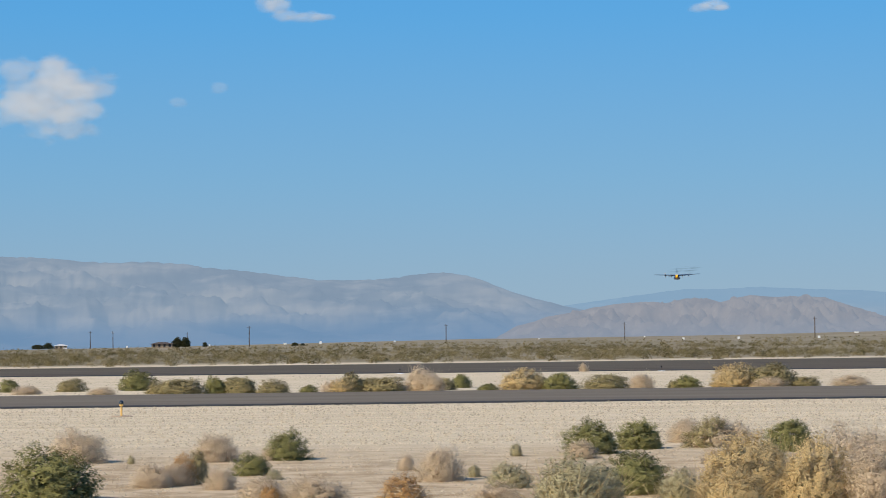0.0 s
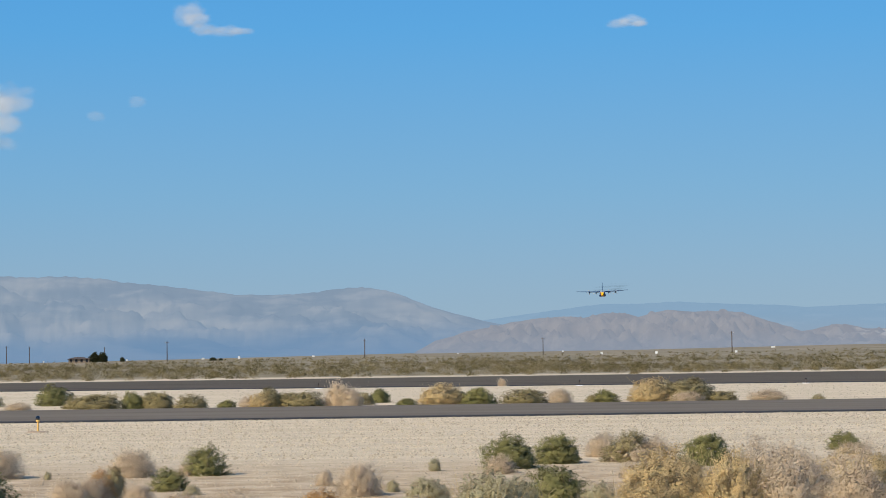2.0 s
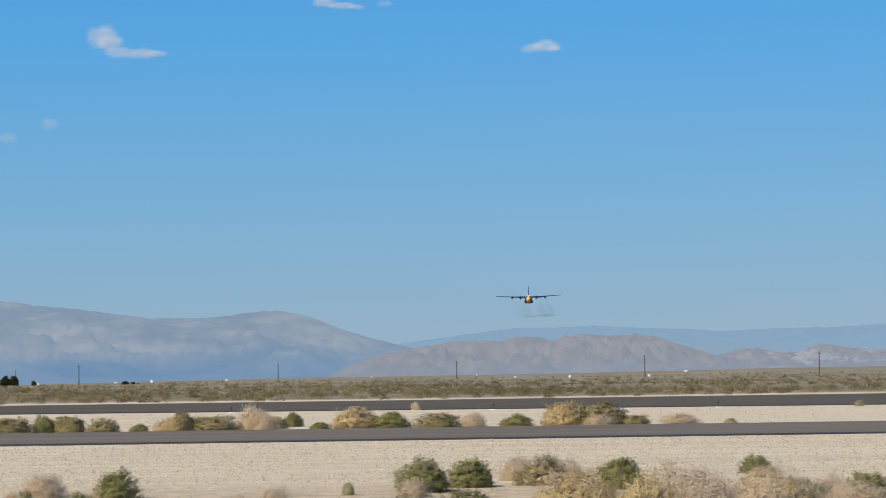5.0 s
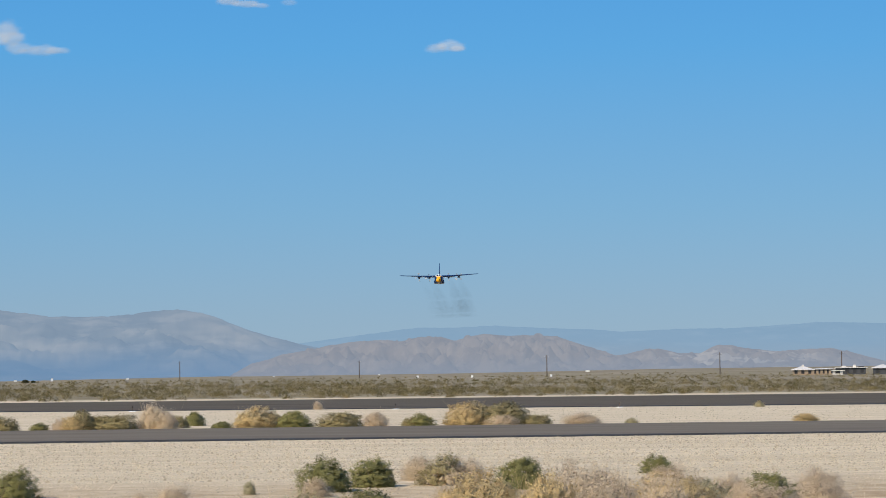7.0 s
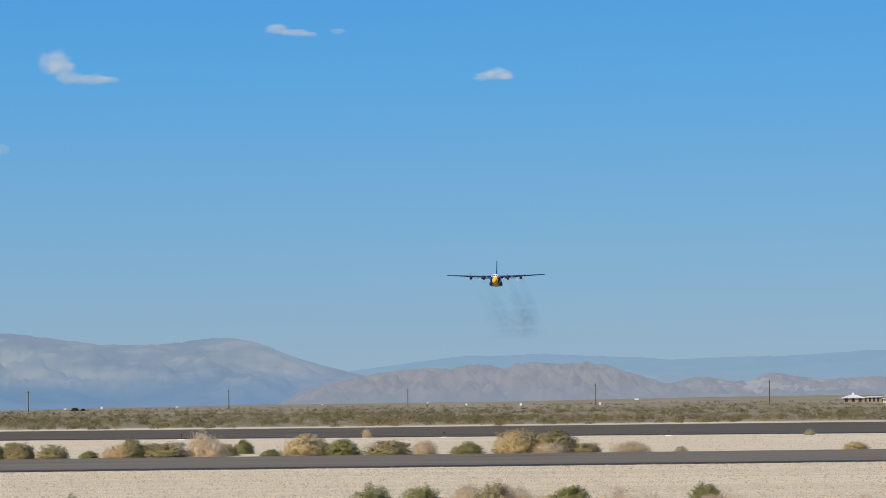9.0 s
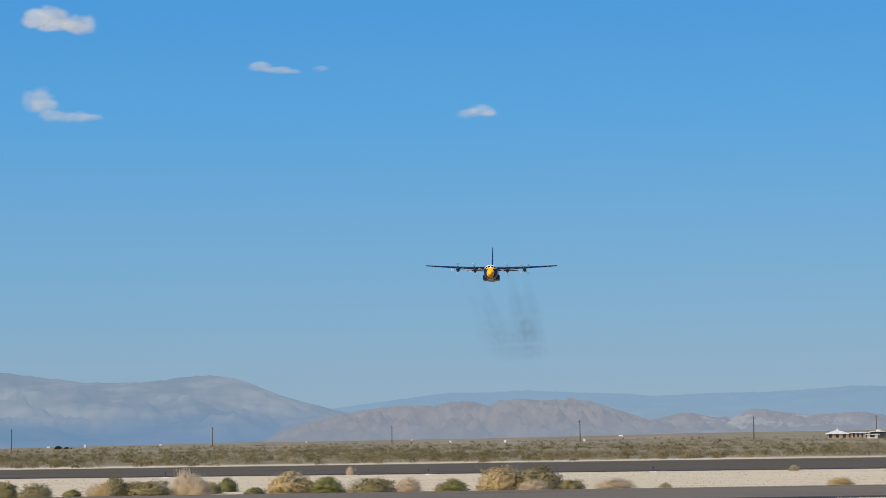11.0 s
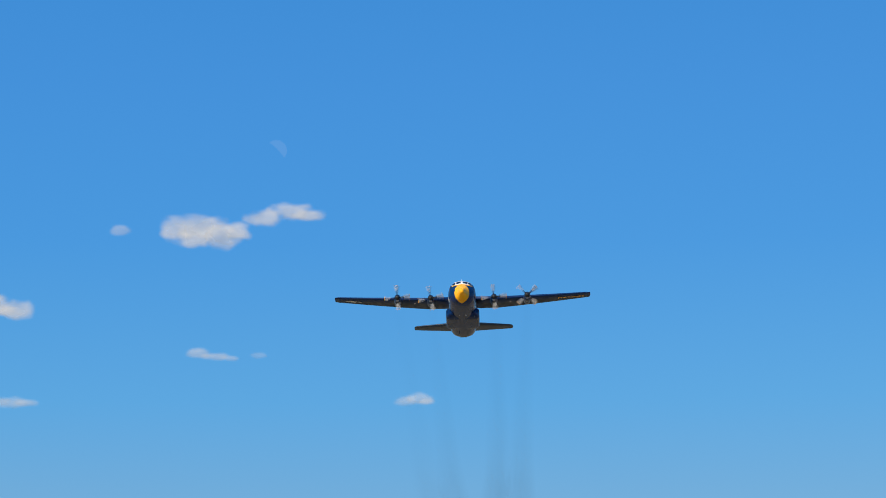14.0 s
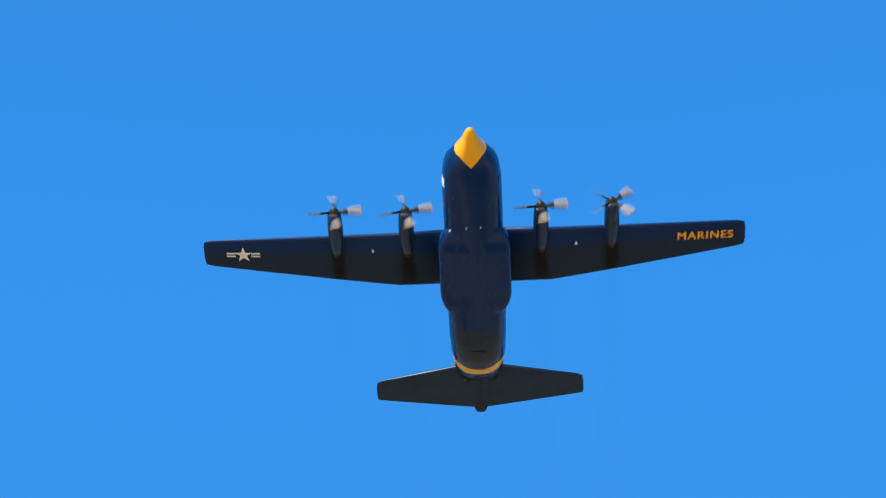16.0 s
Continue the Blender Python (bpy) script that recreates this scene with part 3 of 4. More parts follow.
def sprigs_at(rng, count, per, lng, thick, low=0.0, lift=0.5, lobes=5):
    """Points in tufts that stand out of an uneven dome of width 1 and height 1; also the tufts' ends."""
    ld = rng.normal(size=(lobes, 3))
    ld[:, 2] = np.abs(ld[:, 2])
    ld /= np.linalg.norm(ld, axis=1)[:, None]
    a, c = rng.uniform(0, 2 * np.pi, count), rng.uniform(low, 1.0, count)
    sn = np.sqrt(1 - c * c)
    d = np.stack([sn * np.cos(a), sn * np.sin(a), c], 1)
    swell = 0.80 + 0.20 * np.max(np.clip((d @ ld.T - 0.75) / 0.25, 0, 1), axis=1)
    q = swell * rng.uniform(0.78, 1.0, count)
    end = d * q[:, None] * np.array([0.52, 0.52, 1.0])
    way = d * np.array([1, 1, 0.6]) + np.array([0, 0, lift]) + rng.normal(size=(count, 3)) * 0.22
    way /= np.linalg.norm(way, axis=1)[:, None]
    u = rng.uniform(0, 1, (count, per, 1)) ** 0.8
    size = lng * rng.uniform(0.6, 1.3, (count, 1, 1))
    p = end[:, None, :] - way[:, None, :] * size * (1 - u) + rng.normal(size=(count, per, 3)) * thick * (0.55 + 0.75 * np.sin(np.pi * u * 0.85))
    p = p.reshape(-1, 3)
    p[:, 2] = np.maximum(p[:, 2], 0.012)
    return p, end


def core_points(rng, n):
    """Points filling the inside of the dome."""
    d = rng.normal(size=(n, 3))
    d[:, 2] = np.abs(d[:, 2])
    d /= np.linalg.norm(d, axis=1)[:, None]
    return d * (rng.uniform(0.1, 0.70, n) ** 0.7)[:, None] * np.array([0.48, 0.48, 0.92]) + np.array([0, 0, 0.02])


def out_of(p):
    """The way out of a dome of width 1 and height 1."""
    d = np.asarray(p, float) * np.array([2.0, 2.0, 1.0]) - np.array([0, 0, 0.12])
    return d / np.maximum(np.linalg.norm(d, axis=1), 1e-6)[:, None]


def leaf_mesh(name, out, mat, rng, keep=0.9):
    """A mesh of loose leaves, shaded by the clump's form and a little by each leaf's own turn."""
    v = np.array(out[0])
    n = keep * out_of(v) + (1 - keep) * np.repeat(rng.normal(size=(len(v) // 4 + 1, 3)), 4, 0)[:len(v)]
    n /= np.linalg.norm(n, axis=1)[:, None]
    return dome_shade(mesh_of(name, out[0], out[1], mat), n.tolist())


LABELS = {"green": "dense dark green desert saltbush on bare ground", "tan": "dry tan desert brush with fine bare stems",
          "olive": "olive-brown desert shrub in sandy ground", "orange": "rust-orange dried desert shrub",
          "grey": "sparse grey-green desert shrub with thin stems", "yellow": "yellow flowering rabbitbrush with straw stems",
          "mixed": "half green, half dried tan desert shrub"}


def shrub_template(kind, variant, far):
    rng = np.random.default_rng(100 * variant + sum(map(ord, kind)) + (7 if far else 0))
    root = new("shrub")
    tagged(root, LABELS[kind], "shrub", "desert shrubs")
    st, lf, fl = ([], []), ([], []), ([], [])
    f, g = (0.36, 1.6) if far else (1.0, 1.0)            # fewer and larger leaves on the shrubs across the taxiway
    if kind in ("green", "olive"):
        stems_at(rng, 50, st, 1.35, 0.008, tip=(0.4, 0.75))
        p, end = sprigs_at(rng, 230 if kind == "green" else 190, int(64 * f), 0.15, 0.021 if kind == "green" else 0.027)
        quads_at(rng, p, 0.0115 * g, lf, 1.35, 0.8, out_of(p))
        inner = core_points(rng, 1800)
        quads_at(rng, inner, 0.032, lf, 1.0, 0.3, out_of(inner))
        put("branchwork", mesh_of("branchwork", *st, M_TWIG), root)
        put("foliage", leaf_mesh("foliage", lf, M_GREEN if kind == "green" else M_OLIVE, rng), root)
    elif kind == "tan":
        stems_at(rng, 380, st, 1.5, 0.0050, 0.5, 0.10, (0.6, 0.95))
        p, end = sprigs_at(rng, 460, int(30 * f), 0.30, 0.022, 0.0, 0.35)
        quads_at(rng, p, 0.0068 * g, lf, 3.0, 0.5, out_of(p))
        inner = core_points(rng, 2200)
        quads_at(rng, inner, 0.012, lf, 2.0, 0.5, out_of(inner))
        put("branchwork", mesh_of("branchwork", *st, M_TAN), root)
        put("dry_foliage", leaf_mesh("dry_foliage", lf, M_TAN, rng), root)
    elif kind == "orange":
        stems_at(rng, 150, st, 1.4, 0.007, 0.3, 0.1)
        p, end = sprigs_at(rng, 240, int(44 * f), 0.13, 0.024)
        quads_at(rng, p, 0.013 * g, lf, 1.3, 0.5, out_of(p))
        quads_at(rng, core_points(rng, 500), 0.04, st, 1.2, 0.4)
        put("branchwork", mesh_of("branchwork", *st, M_TAN), root)
        put("foliage", leaf_mesh("foliage", lf, M_ORANGE, rng), root)
    elif kind == "grey":
        stems_at(rng, 220, st, 1.4, 0.0045, 0.1, 0.16, (0.6, 0.95))
        p, end = sprigs_at(rng, 430, int(30 * f), 0.27, 0.010, 0.0, 0.9)
        quads_at(rng, p, 0.0105 * g, lf, 1.7, 0.9, out_of(p))
        inner = core_points(rng, 2200)
        quads_at(rng, inner, 0.014, lf, 1.8, 0.9, out_of(inner))
        put("branchwork", mesh_of("branchwork", *st, M_STRAW), root)
        put("foliage", leaf_mesh("foliage", lf, M_GREY, rng), root)
    elif kind == "yellow":
        stems_at(rng, 260, st, 1.42, 0.005, 0.05, 0.12, (0.7, 0.95))
        p, end = sprigs_at(rng, 300, int(24 * f), 0.30, 0.012, 0.0, 0.8)
        quads_at(rng, p, 0.0115 * g, lf, 1.8, 0.9, out_of(p))
        inner = core_points(rng, 2200)
        quads_at(rng, inner, 0.014, lf, 1.8, 0.9, out_of(inner))
        pick = end
        n = int(36 * f)
        heads = np.repeat(pick, n, 0) + rng.normal(size=(len(pick) * n, 3)) * np.array([0.024, 0.024, 0.030])
        quads_at(rng, heads, 0.0092 * g, fl, 1.3, 0.5, out_of(heads))
        put("branchwork", mesh_of("branchwork", *st, M_STRAW), root)
        put("foliage", leaf_mesh("foliage", lf, M_STRAW, rng), root)
        put("bloom", leaf_mesh("bloom", fl, M_YELLOW, rng), root, "small ochre yellow flower heads")
    else:
        stems_at(rng, 260, st, 1.45, 0.0055, 0.4, 0.1)
        p, end = sprigs_at(rng, 320, int(40 * f), 0.18, 0.021)
        side = p[:, 0] + 0.3 * p[:, 2] + 0.1 * np.sin(9 * p[:, 1]) > 0.1
        quads_at(rng, p[side], 0.013 * g, lf, 1.3, 0.6, out_of(p[side]))
        quads_at(rng, p[~side], 0.0105 * g, fl, 2.0, 0.5, out_of(p[~side]))
        quads_at(rng, core_points(rng, 600), 0.04, st, 1.3, 0.5)
        put("branchwork", mesh_of("branchwork", *st, M_TAN), root)
        put("green_growth", leaf_mesh("green_growth", lf, M_OLIVE, rng), root, "olive green leaves")
        put("dry_growth", leaf_mesh("dry_growth", fl, M_TAN, rng), root, "dried tan twigs")
    return root


TEMPLATES, USED = {}, set()


def plant(kind, x, y, w, h, seed):
    rng = random.Random(seed)
    v = rng.randrange(3)
    key = (kind, v, y > 70)
    if key not in TEMPLATES:
        TEMPLATES[key] = shrub_template(*key)
    m = Matrix.LocRotScale((x, y, -0.01), Euler((0, 0, rng.uniform(0, 6.28))), (w * 1.04, w * 1.04, h * 1.03))
    if key in USED:
        copy_thing(TEMPLATES[key], m @ Matrix.Diagonal([1 / q for q in TEMPLATES[key].scale] + [1]))
    else:
        USED.add(key)
        TEMPLATES[key].matrix_basis = m


NEAR_GREEN = [(-4.3, 25.17, 1.08, 0.62), (-2.29, 33.47, 0.63, 0.45), (-2.48, 29.74, 0.49, 0.31), (2.15, 34.26, 0.86, 0.52), (2.98, 35.57, 0.74, 0.5),
              (2.08, 25.34, 0.74, 0.53), (5.08, 34.33, 0.75, 0.53), (8.13, 38.99, 0.63, 0.32), (7.45, 28.81, 0.7, 0.5)]
NEAR_TAN = [(-5.3, 33.35, 0.92, 0.47), (-3.3, 33.26, 0.67, 0.42), (-2.54, 33.41, 0.26, 0.21), (-2.61, 26.95, 0.38, 0.28), (-1.38, 24.54, 0.69, 0.3),
            (-0.52, 30.51, 0.25, 0.22), (-0.08, 28.11, 0.58, 0.44), (1.93, 32.88, 0.48, 0.27), (3.87, 37.58, 0.54, 0.42), (8.46, 30.1, 0.64, 0.42),
            (0.5, 23.62, 0.59, 0.25), (5.05, 27.46, 0.74, 0.61), (-1.96, 24.58, 0.51, 0.3), (3.65, 31.14, 0.46, 0.24), (6.9, 28.6, 0.6, 0.42), (7.7, 36.5, 0.5, 0.25),
            (4.4, 25.7, 0.75, 0.68), (5.6, 26.0, 0.9, 0.62), (6.5, 25.6, 0.9, 0.5), (7.5, 26.6, 0.7, 0.42), (4.55, 36.0, 0.5, 0.38), (-3.47, 27.5, 0.52, 0.30), (-3.42, 34.6, 0.34, 0.34),
            (4.14, 22.65, 0.65, 0.62), (4.6, 24.2, 0.7, 0.6), (5.0, 23.4, 0.7, 0.56)]
NEAR_GREY = [(1.25, 23.18, 0.81, 0.54), (0.73, 26.65, 0.49, 0.3), (-4.46, 32.89, 0.11, 0.13), (0.35, 28.79, 0.16, 0.18), (1.03, 33.8, 0.19, 0.2),
             (-2.13, 28.74, 0.21, 0.14), (2.42, 24.04, 0.44, 0.36), (6.2, 27.0, 0.7, 0.5), (1.62, 24.0, 0.5, 0.42)]
NEAR_YELLOW = [(2.99, 23.3, 0.87, 0.72), (3.61, 22.74, 0.65, 0.80), (5.85, 27.36, 0.91, 0.57), (3.3, 24.6, 0.8, 0.75), (5.4, 24.6, 0.8, 0.62), (2.75, 22.3, 0.6, 0.5)]
NEAR_OTHER = [("tan", -3.28, 27.8, 0.62, 0.36), ("orange", -3.16, 28.0, 0.50, 0.40), ("olive", -3.02, 28.3, 0.34, 0.47), ("mixed", 4.12, 35.9, 0.95, 0.55), ("orange", -0.45, 24.04, 0.67, 0.35), ("orange", -1.85, 24.3, 0.3, 0.24)]
MID_GREEN = [(-15.82, 84.29, 0.73, 0.48), (-11.24, 84.69, 1.25, 0.69), (-7.74, 78.2, 0.76, 0.57), (0.57, 82.45, 0.7, 0.5), (3.88, 78.0, 1.09, 0.56),
             (8.18, 78.05, 0.85, 0.41), (1.43, 77.67, 0.65, 0.24), (-4.56, 77.66, 0.59, 0.26)]
MID_OLIVE = [(-13.59, 84.1, 1.1, 0.46), (-8.86, 77.68, 1.63, 0.52), (-6.83, 78.0, 1.0, 0.53), (-5.73, 77.6, 1.12, 0.41), (-2.01, 77.6, 1.36, 0.5),
             (5.46, 78.1, 1.52, 0.49), (12.12, 78.0, 1.02, 0.34), (-3.13, 77.6, 0.84, 0.64), (10.95, 78.5, 1.75, 0.76), (7.79, 78.1, 0.53, 0.26), (-9.7, 79.0, 1.0, 0.4),
             (-7.2, 79.2, 1.1, 0.5), (-2.7, 79.0, 0.9, 0.45), (0.0, 79.5, 0.8, 0.4), (3.2, 79.6, 0.9, 0.45), (10.3, 79.4, 1.2, 0.6), (11.6, 79.2, 0.9, 0.5)]
MID_TAN = [(7.2, 119.6, 0.5, 0.42), (-14.47, 80.22, 1.09, 0.3), (-11.63, 78.3, 0.96, 0.25), (-3.86, 77.5, 0.59, 0.35), (-0.41, 77.6, 0.92, 0.59), (6.65, 78.0, 0.87, 0.51),
           (13.69, 78.0, 1.38, 0.36), (-0.85, 78.3, 1.05, 0.79), (10.87, 77.6, 1.13, 0.36), (-1.5, 77.6, 0.55, 0.28)]
MID_YELLOW = [(2.6, 78.3, 1.44, 0.64), (9.71, 78.3, 1.3, 0.72), (21.4, 77.6, 0.76, 0.29), (-3.44, 77.4, 0.82, 0.44)]
MID_GREY = [(15.34, 77.7, 0.45, 0.18), (28.54, 112.0, 0.5, 0.27)]
count = 0
for kind, rows in (("green", NEAR_GREEN), ("tan", NEAR_TAN), ("grey", NEAR_GREY), ("yellow", NEAR_YELLOW), ("green", MID_GREEN),
                   ("olive", MID_OLIVE), ("tan", MID_TAN), ("yellow", MID_YELLOW), ("grey", MID_GREY)):
    for x, y, w, h in rows:
        count += 1
        if kind in ("tan", "grey") and y < 70:
            w, h = w * 1.28, h * 1.16
        if kind == "green" and y < 70:
            w, h = w * 1.2, h * 1.08
        if kind == "yellow" and y < 70:
            w, h = w * 1.3, h * 1.02
        if y > 70:
            w, h = w * 1.3, h * 1.28
        plant(kind, x, y, w, h, count)
for kind, x, y, w, h in NEAR_OTHER:
    count += 1
    plant(kind, x, y, w, h, count)


def build_scrub():
    """The far scrub: low rounded bushes beyond the runway, larger and plainer the farther off."""
    rng = np.random.default_rng(5)
    out, normals, tones = ([], []), [], []
    for r0, r1, n, per, leaf in ((172, 270, 2100, 150, 0.046), (270, 450, 2400, 70, 0.078), (450, 800, 1500, 26, 0.15), (800, 1400, 500, 12, 0.30)):
        r = np.sqrt(rng.uniform(r0 * r0, r1 * r1, n))
        a = np.radians(rng.uniform(-15, 26, n))
        x, y = r * np.sin(a), r * np.cos(a)
        clump = np.array([noise.noise((float(p) * 0.03, float(q) * 0.012, 0.0)) for p, q in zip(x, y)])
        keep = (clump + rng.uniform(-0.5, 0.6, n) > -0.12) & (y > 174 + 0.08 * x + 20 * np.abs(clump))
        x, y = x[keep], y[keep]
        z = ground_z(x, y)
        m = len(x)
        w = (0.42 + 0.85 * rng.uniform(0, 1, m) ** 1.8) * (1.0 if r0 < 400 else 1.15)
        h = w * rng.uniform(0.55, 0.95, m)
        c, ang = rng.uniform(0.0, 1, (m, per)), rng.uniform(0, 2 * np.pi, (m, per))
        s = np.sqrt(1 - c * c)
        d = np.stack([s * np.sin(ang), s * np.cos(ang), c], 2)
        q = rng.uniform(0.72, 1.06, (m, per))[:, :, None] * (1 + 0.25 * np.sin(3 * ang + x[:, None]))[:, :, None]
        size = np.stack([w * 0.9, w * 0.9, h], 1)[:, None, :]
        pts = (np.stack([x, y, z], 1)[:, None, :] + d * q * size).reshape(-1, 3)
        d = d.reshape(-1, 3)
        quads_at(rng, pts, leaf, out, 1.0, 0.2, d)
        nn = d + 0.12 * rng.normal(size=d.shape)
        nn /= np.linalg.norm(nn, axis=1)[:, None]
        normals.append(np.repeat(nn, 4, 0))
        tones.append(np.repeat(rng.uniform(0, 1, m), per * 4))
    me = dome_shade(mesh_of("desert_scrub", *out, M_SCRUB), np.concatenate(normals).tolist())
    me.attributes.new("tone", "FLOAT", "POINT").data.foreach_set("value", np.concatenate(tones).astype(np.float32))
    tagged(put("desert_scrub", me), "low olive and straw scrub covering the plain", "scrub", kind="stuff")


def build_gravel():
    """Loose stones and clods on the bare ground."""
    rng = np.random.default_rng(8)
    verts, faces = [], []
    for y0, y1, n, smin, smax in ((21, 38, 8000, 0.005, 0.020), (38, 62.2, 30000, 0.007, 0.032), (78, 118, 6000, 0.010, 0.034)):
        y = rng.uniform(y0, y1, n)
        x = y * np.tan(np.radians(rng.uniform(-13, 20, n)))
        s = smin + (smax - smin) * rng.uniform(0, 1, n) ** 3
        for px, py, q in zip(x.tolist(), y.tolist(), s.tolist()):
            b = len(verts)
            j = rng.uniform(0.7, 1.3, 5) * q
            verts += [(px - j[0], py - q * .6, 0), (px + j[1], py - q * .7, 0), (px + j[2] * .8, py + q * .7, 0), (px - j[3], py + q * .6, 0), (px, py, j[4] * 1.1)]
            faces += [(b, b + 1, b + 4), (b + 1, b + 2, b + 4), (b + 2, b + 3, b + 4), (b + 3, b, b + 4)]
    ob = put("gravel", mesh_of("gravel", verts, faces, M_STONE))
    tagged(ob, "loose pale stones and clods on desert ground", "gravel", kind="stuff")


def build_litter():
    """Dead stems and tufts lying between the shrubs."""
    rng = np.random.default_rng(21)
    out = ([], [])
    for _ in range(950):
        y = rng.uniform(21.5, 46)
        x = y * math.tan(radians(rng.uniform(-13, 20)))
        if y > 37 and rng.uniform() < 0.75:
            continue
        one = ([], [])
        stems_at(rng, 14, one, 1.5, 0.02, 0.8, 0.4, (0.5, 1.2))
        k = rng.uniform(0.04, 0.13)
        b = len(out[0])
        out[0].extend([(x + vx * k * 2.2, y + vy * k * 2.2, max(0.002, vz * k * 0.75)) for vx, vy, vz in one[0]])
        out[1].extend([tuple(i + b for i in f) for f in one[1]])
    ob = put("dry_grass", mesh_of("dry_grass", *out, M_TAN))
    tagged(ob, "thin dry grass tufts between the shrubs", "grass", kind="stuff")


build_scrub()
build_gravel()
build_litter()


# ---------------------------------------------------------------- poles, lights, buildings
def utility_pole(az, dist, height=9.6):
    x, y, z = on_ground(az, dist)
    root = new("utility_pole")
    root.matrix_world = pose(x, y, z - 0.3, 0, 0, -az + 20)
    bm = bmesh.new()
    rod(bm, (0, 0, 0), (0, 0, height + 0.3), 0.24, 0.17)
    part("pole", bm, M_POLE, root)
    bm = bmesh.new()
    box(bm, 0, 0.12, height - 0.5, 2.0, 0.12, 0.14, 0.02)
    part("crossarm", bm, M_POLE, root)
    for q in (-0.85, 0.0, 0.85):
        bm = bmesh.new()
        rod(bm, (q, 0.12, height - 0.43), (q, 0.12, height - 0.2), 0.05, 0.03, 8)
        part("insulator", bm, M_WPAINT, root)
    tagged(root, "tall dark wooden utility pole standing in scrub", "utility pole", "line of utility poles")


for az, dist in ((-8.69, 1260), (-8.14, 1320), (-6.33, 1500), (-4.81, 1080), (0.05, 1160), (4.46, 1265), (9.1, 1050), (13.35, 1010), (16.3, 1040)):
    utility_pole(az, dist)


def edge_marker(x, y, s=1.0, near=True):
    root = new("edge_marker" if near else "runway_light")
    root.matrix_world = pose(x, y, 0)
    bm = bmesh.new()
    bmesh.ops.create_cone(bm, cap_ends=True, segments=20, radius1=0.24 * s, radius2=0.21 * s, depth=0.03, matrix=Matrix.Translation((0, 0, 0.012)))
    part("base_plate", bm, M_STUCCO if near else M_WPAINT, root)
    bm = bmesh.new()
    rod(bm, (0, 0, 0.02), (0, 0, 0.25 * s), 0.022 * s, 0.020 * s)
    rod(bm, (0, 0, 0.225 * s), (0, 0, 0.26 * s), 0.042 * s, 0.042 * s)
    part("stake", bm, M_STAKE if near else M_POLE, root)
    bm = bmesh.new()
    bmesh.ops.create_uvsphere(bm, u_segments=14, v_segments=8, radius=0.05 * s, matrix=Matrix.Translation((0, 0, 0.29 * s)) @ Matrix.Diagonal((1, 1, 1.1, 1)))
    part("lens", bm, M_GLASS, root, "dark blue glass lens", True)
    tagged(root, "yellow taxiway edge light on a round base" if near else "small runway edge light on a white base", "edge light", "airfield edge lights")


edge_marker(-7.58, 54.3, 1.12)
for x, y in ((11.0, 117.5), (-2.3, 119.5), (22.1, 115.0)):
    edge_marker(x, y, 0.8, False)


def house(az, dist, w, d, wall, rise, roof, doors, label, turn=0.0, skin=None):
    x, y, z = on_ground(az, dist)
    root = new("house")
    root.matrix_world = pose(x, y, z - 0.2, 0, 0, -az + turn)
    bm = bmesh.new()
    box(bm, 0, 0, wall / 2 + 0.1, w, d, wall + 0.2)
    part("wall", bm, skin or M_STUCCO, root)
    bm = bmesh.new()
    e = 0.7
    lo = [bm.verts.new(p) for p in ((-w / 2 - e, -d / 2 - e, wall + 0.15), (w / 2 + e, -d / 2 - e, wall + 0.15), (w / 2 + e, d / 2 + e, wall + 0.15), (-w / 2 - e, d / 2 + e, wall + 0.15))]
    un = [bm.verts.new((v.co.x, v.co.y, wall + 0.0)) for v in lo]
    k = max(0.2, w / 2 - d / 2)
    up = [bm.verts.new((-k, 0, wall + 0.15 + rise)), bm.verts.new((k, 0, wall + 0.15 + rise))]
    for f in ((lo[0], lo[1], up[1], up[0]), (lo[2], lo[3], up[0], up[1]), (lo[1], lo[2], up[1]), (lo[3], lo[0], up[0]), tuple(reversed(un))):
        bm.faces.new(f)
    for i in range(4):
        bm.faces.new((un[i], un[(i + 1) % 4], lo[(i + 1) % 4], lo[i]))
    part("roof", bm, roof, root)
    for i in range(doors):
        bm = bmesh.new()
        px = -w / 2 + w * (i + 0.5) / doors
        box(bm, px, -d / 2 - 0.02, 1.45, w / doors * 0.45, 0.1, 1.7)
        part("window", bm, M_DARK, root)
    tagged(root, label, "house", "buildings across the field")
    return root


M_SLATE = plain("dark_siding", (0.045, 0.048, 0.055), 0.7, 0, 0.2, 0.8)
M_PALE = plain("pale_siding", (0.55, 0.53, 0.50), 0.8, 0, 0.1, 0.8)
h1 = house(15.36, 830, 7.2, 6.0, 1.9, 1.2, M_ROOF, 3, "tan stucco pavilion with a pale hip roof")
bm = bmesh.new()
box(bm, 0, 0, 3.45, 0.7, 0.7, 0.7, 0.05)
part("cupola", bm, M_ROOF, h1)
house(15.86, 840, 7.4, 5.0, 2.1, 0.28, M_ROOF, 5, "low tan wing with dark openings and pale roof")
house(16.2, 822, 3.6, 3.0, 1.5, 0.25, M_PALE, 1, "small white annex beside the long wing", 0, M_PALE)
h2 = house(16.52, 845, 10.4, 6.5, 2.5, 0.12, M_ROOF, 4, "dark fronted building with a pale flat roof", 0, M_SLATE)
for ux, uw, uh in ((-2.6, 1.5, 0.55), (1.2, 1.1, 0.9), (3.6, 2.0, 0.45)):
    bm = bmesh.new()
    box(bm, ux, 0.4, 2.72 + uh / 2, uw, 1.4, uh, 0.05)
    part("roof_unit", bm, M_PALE if uh > 0.5 else M_SLATE, h2)
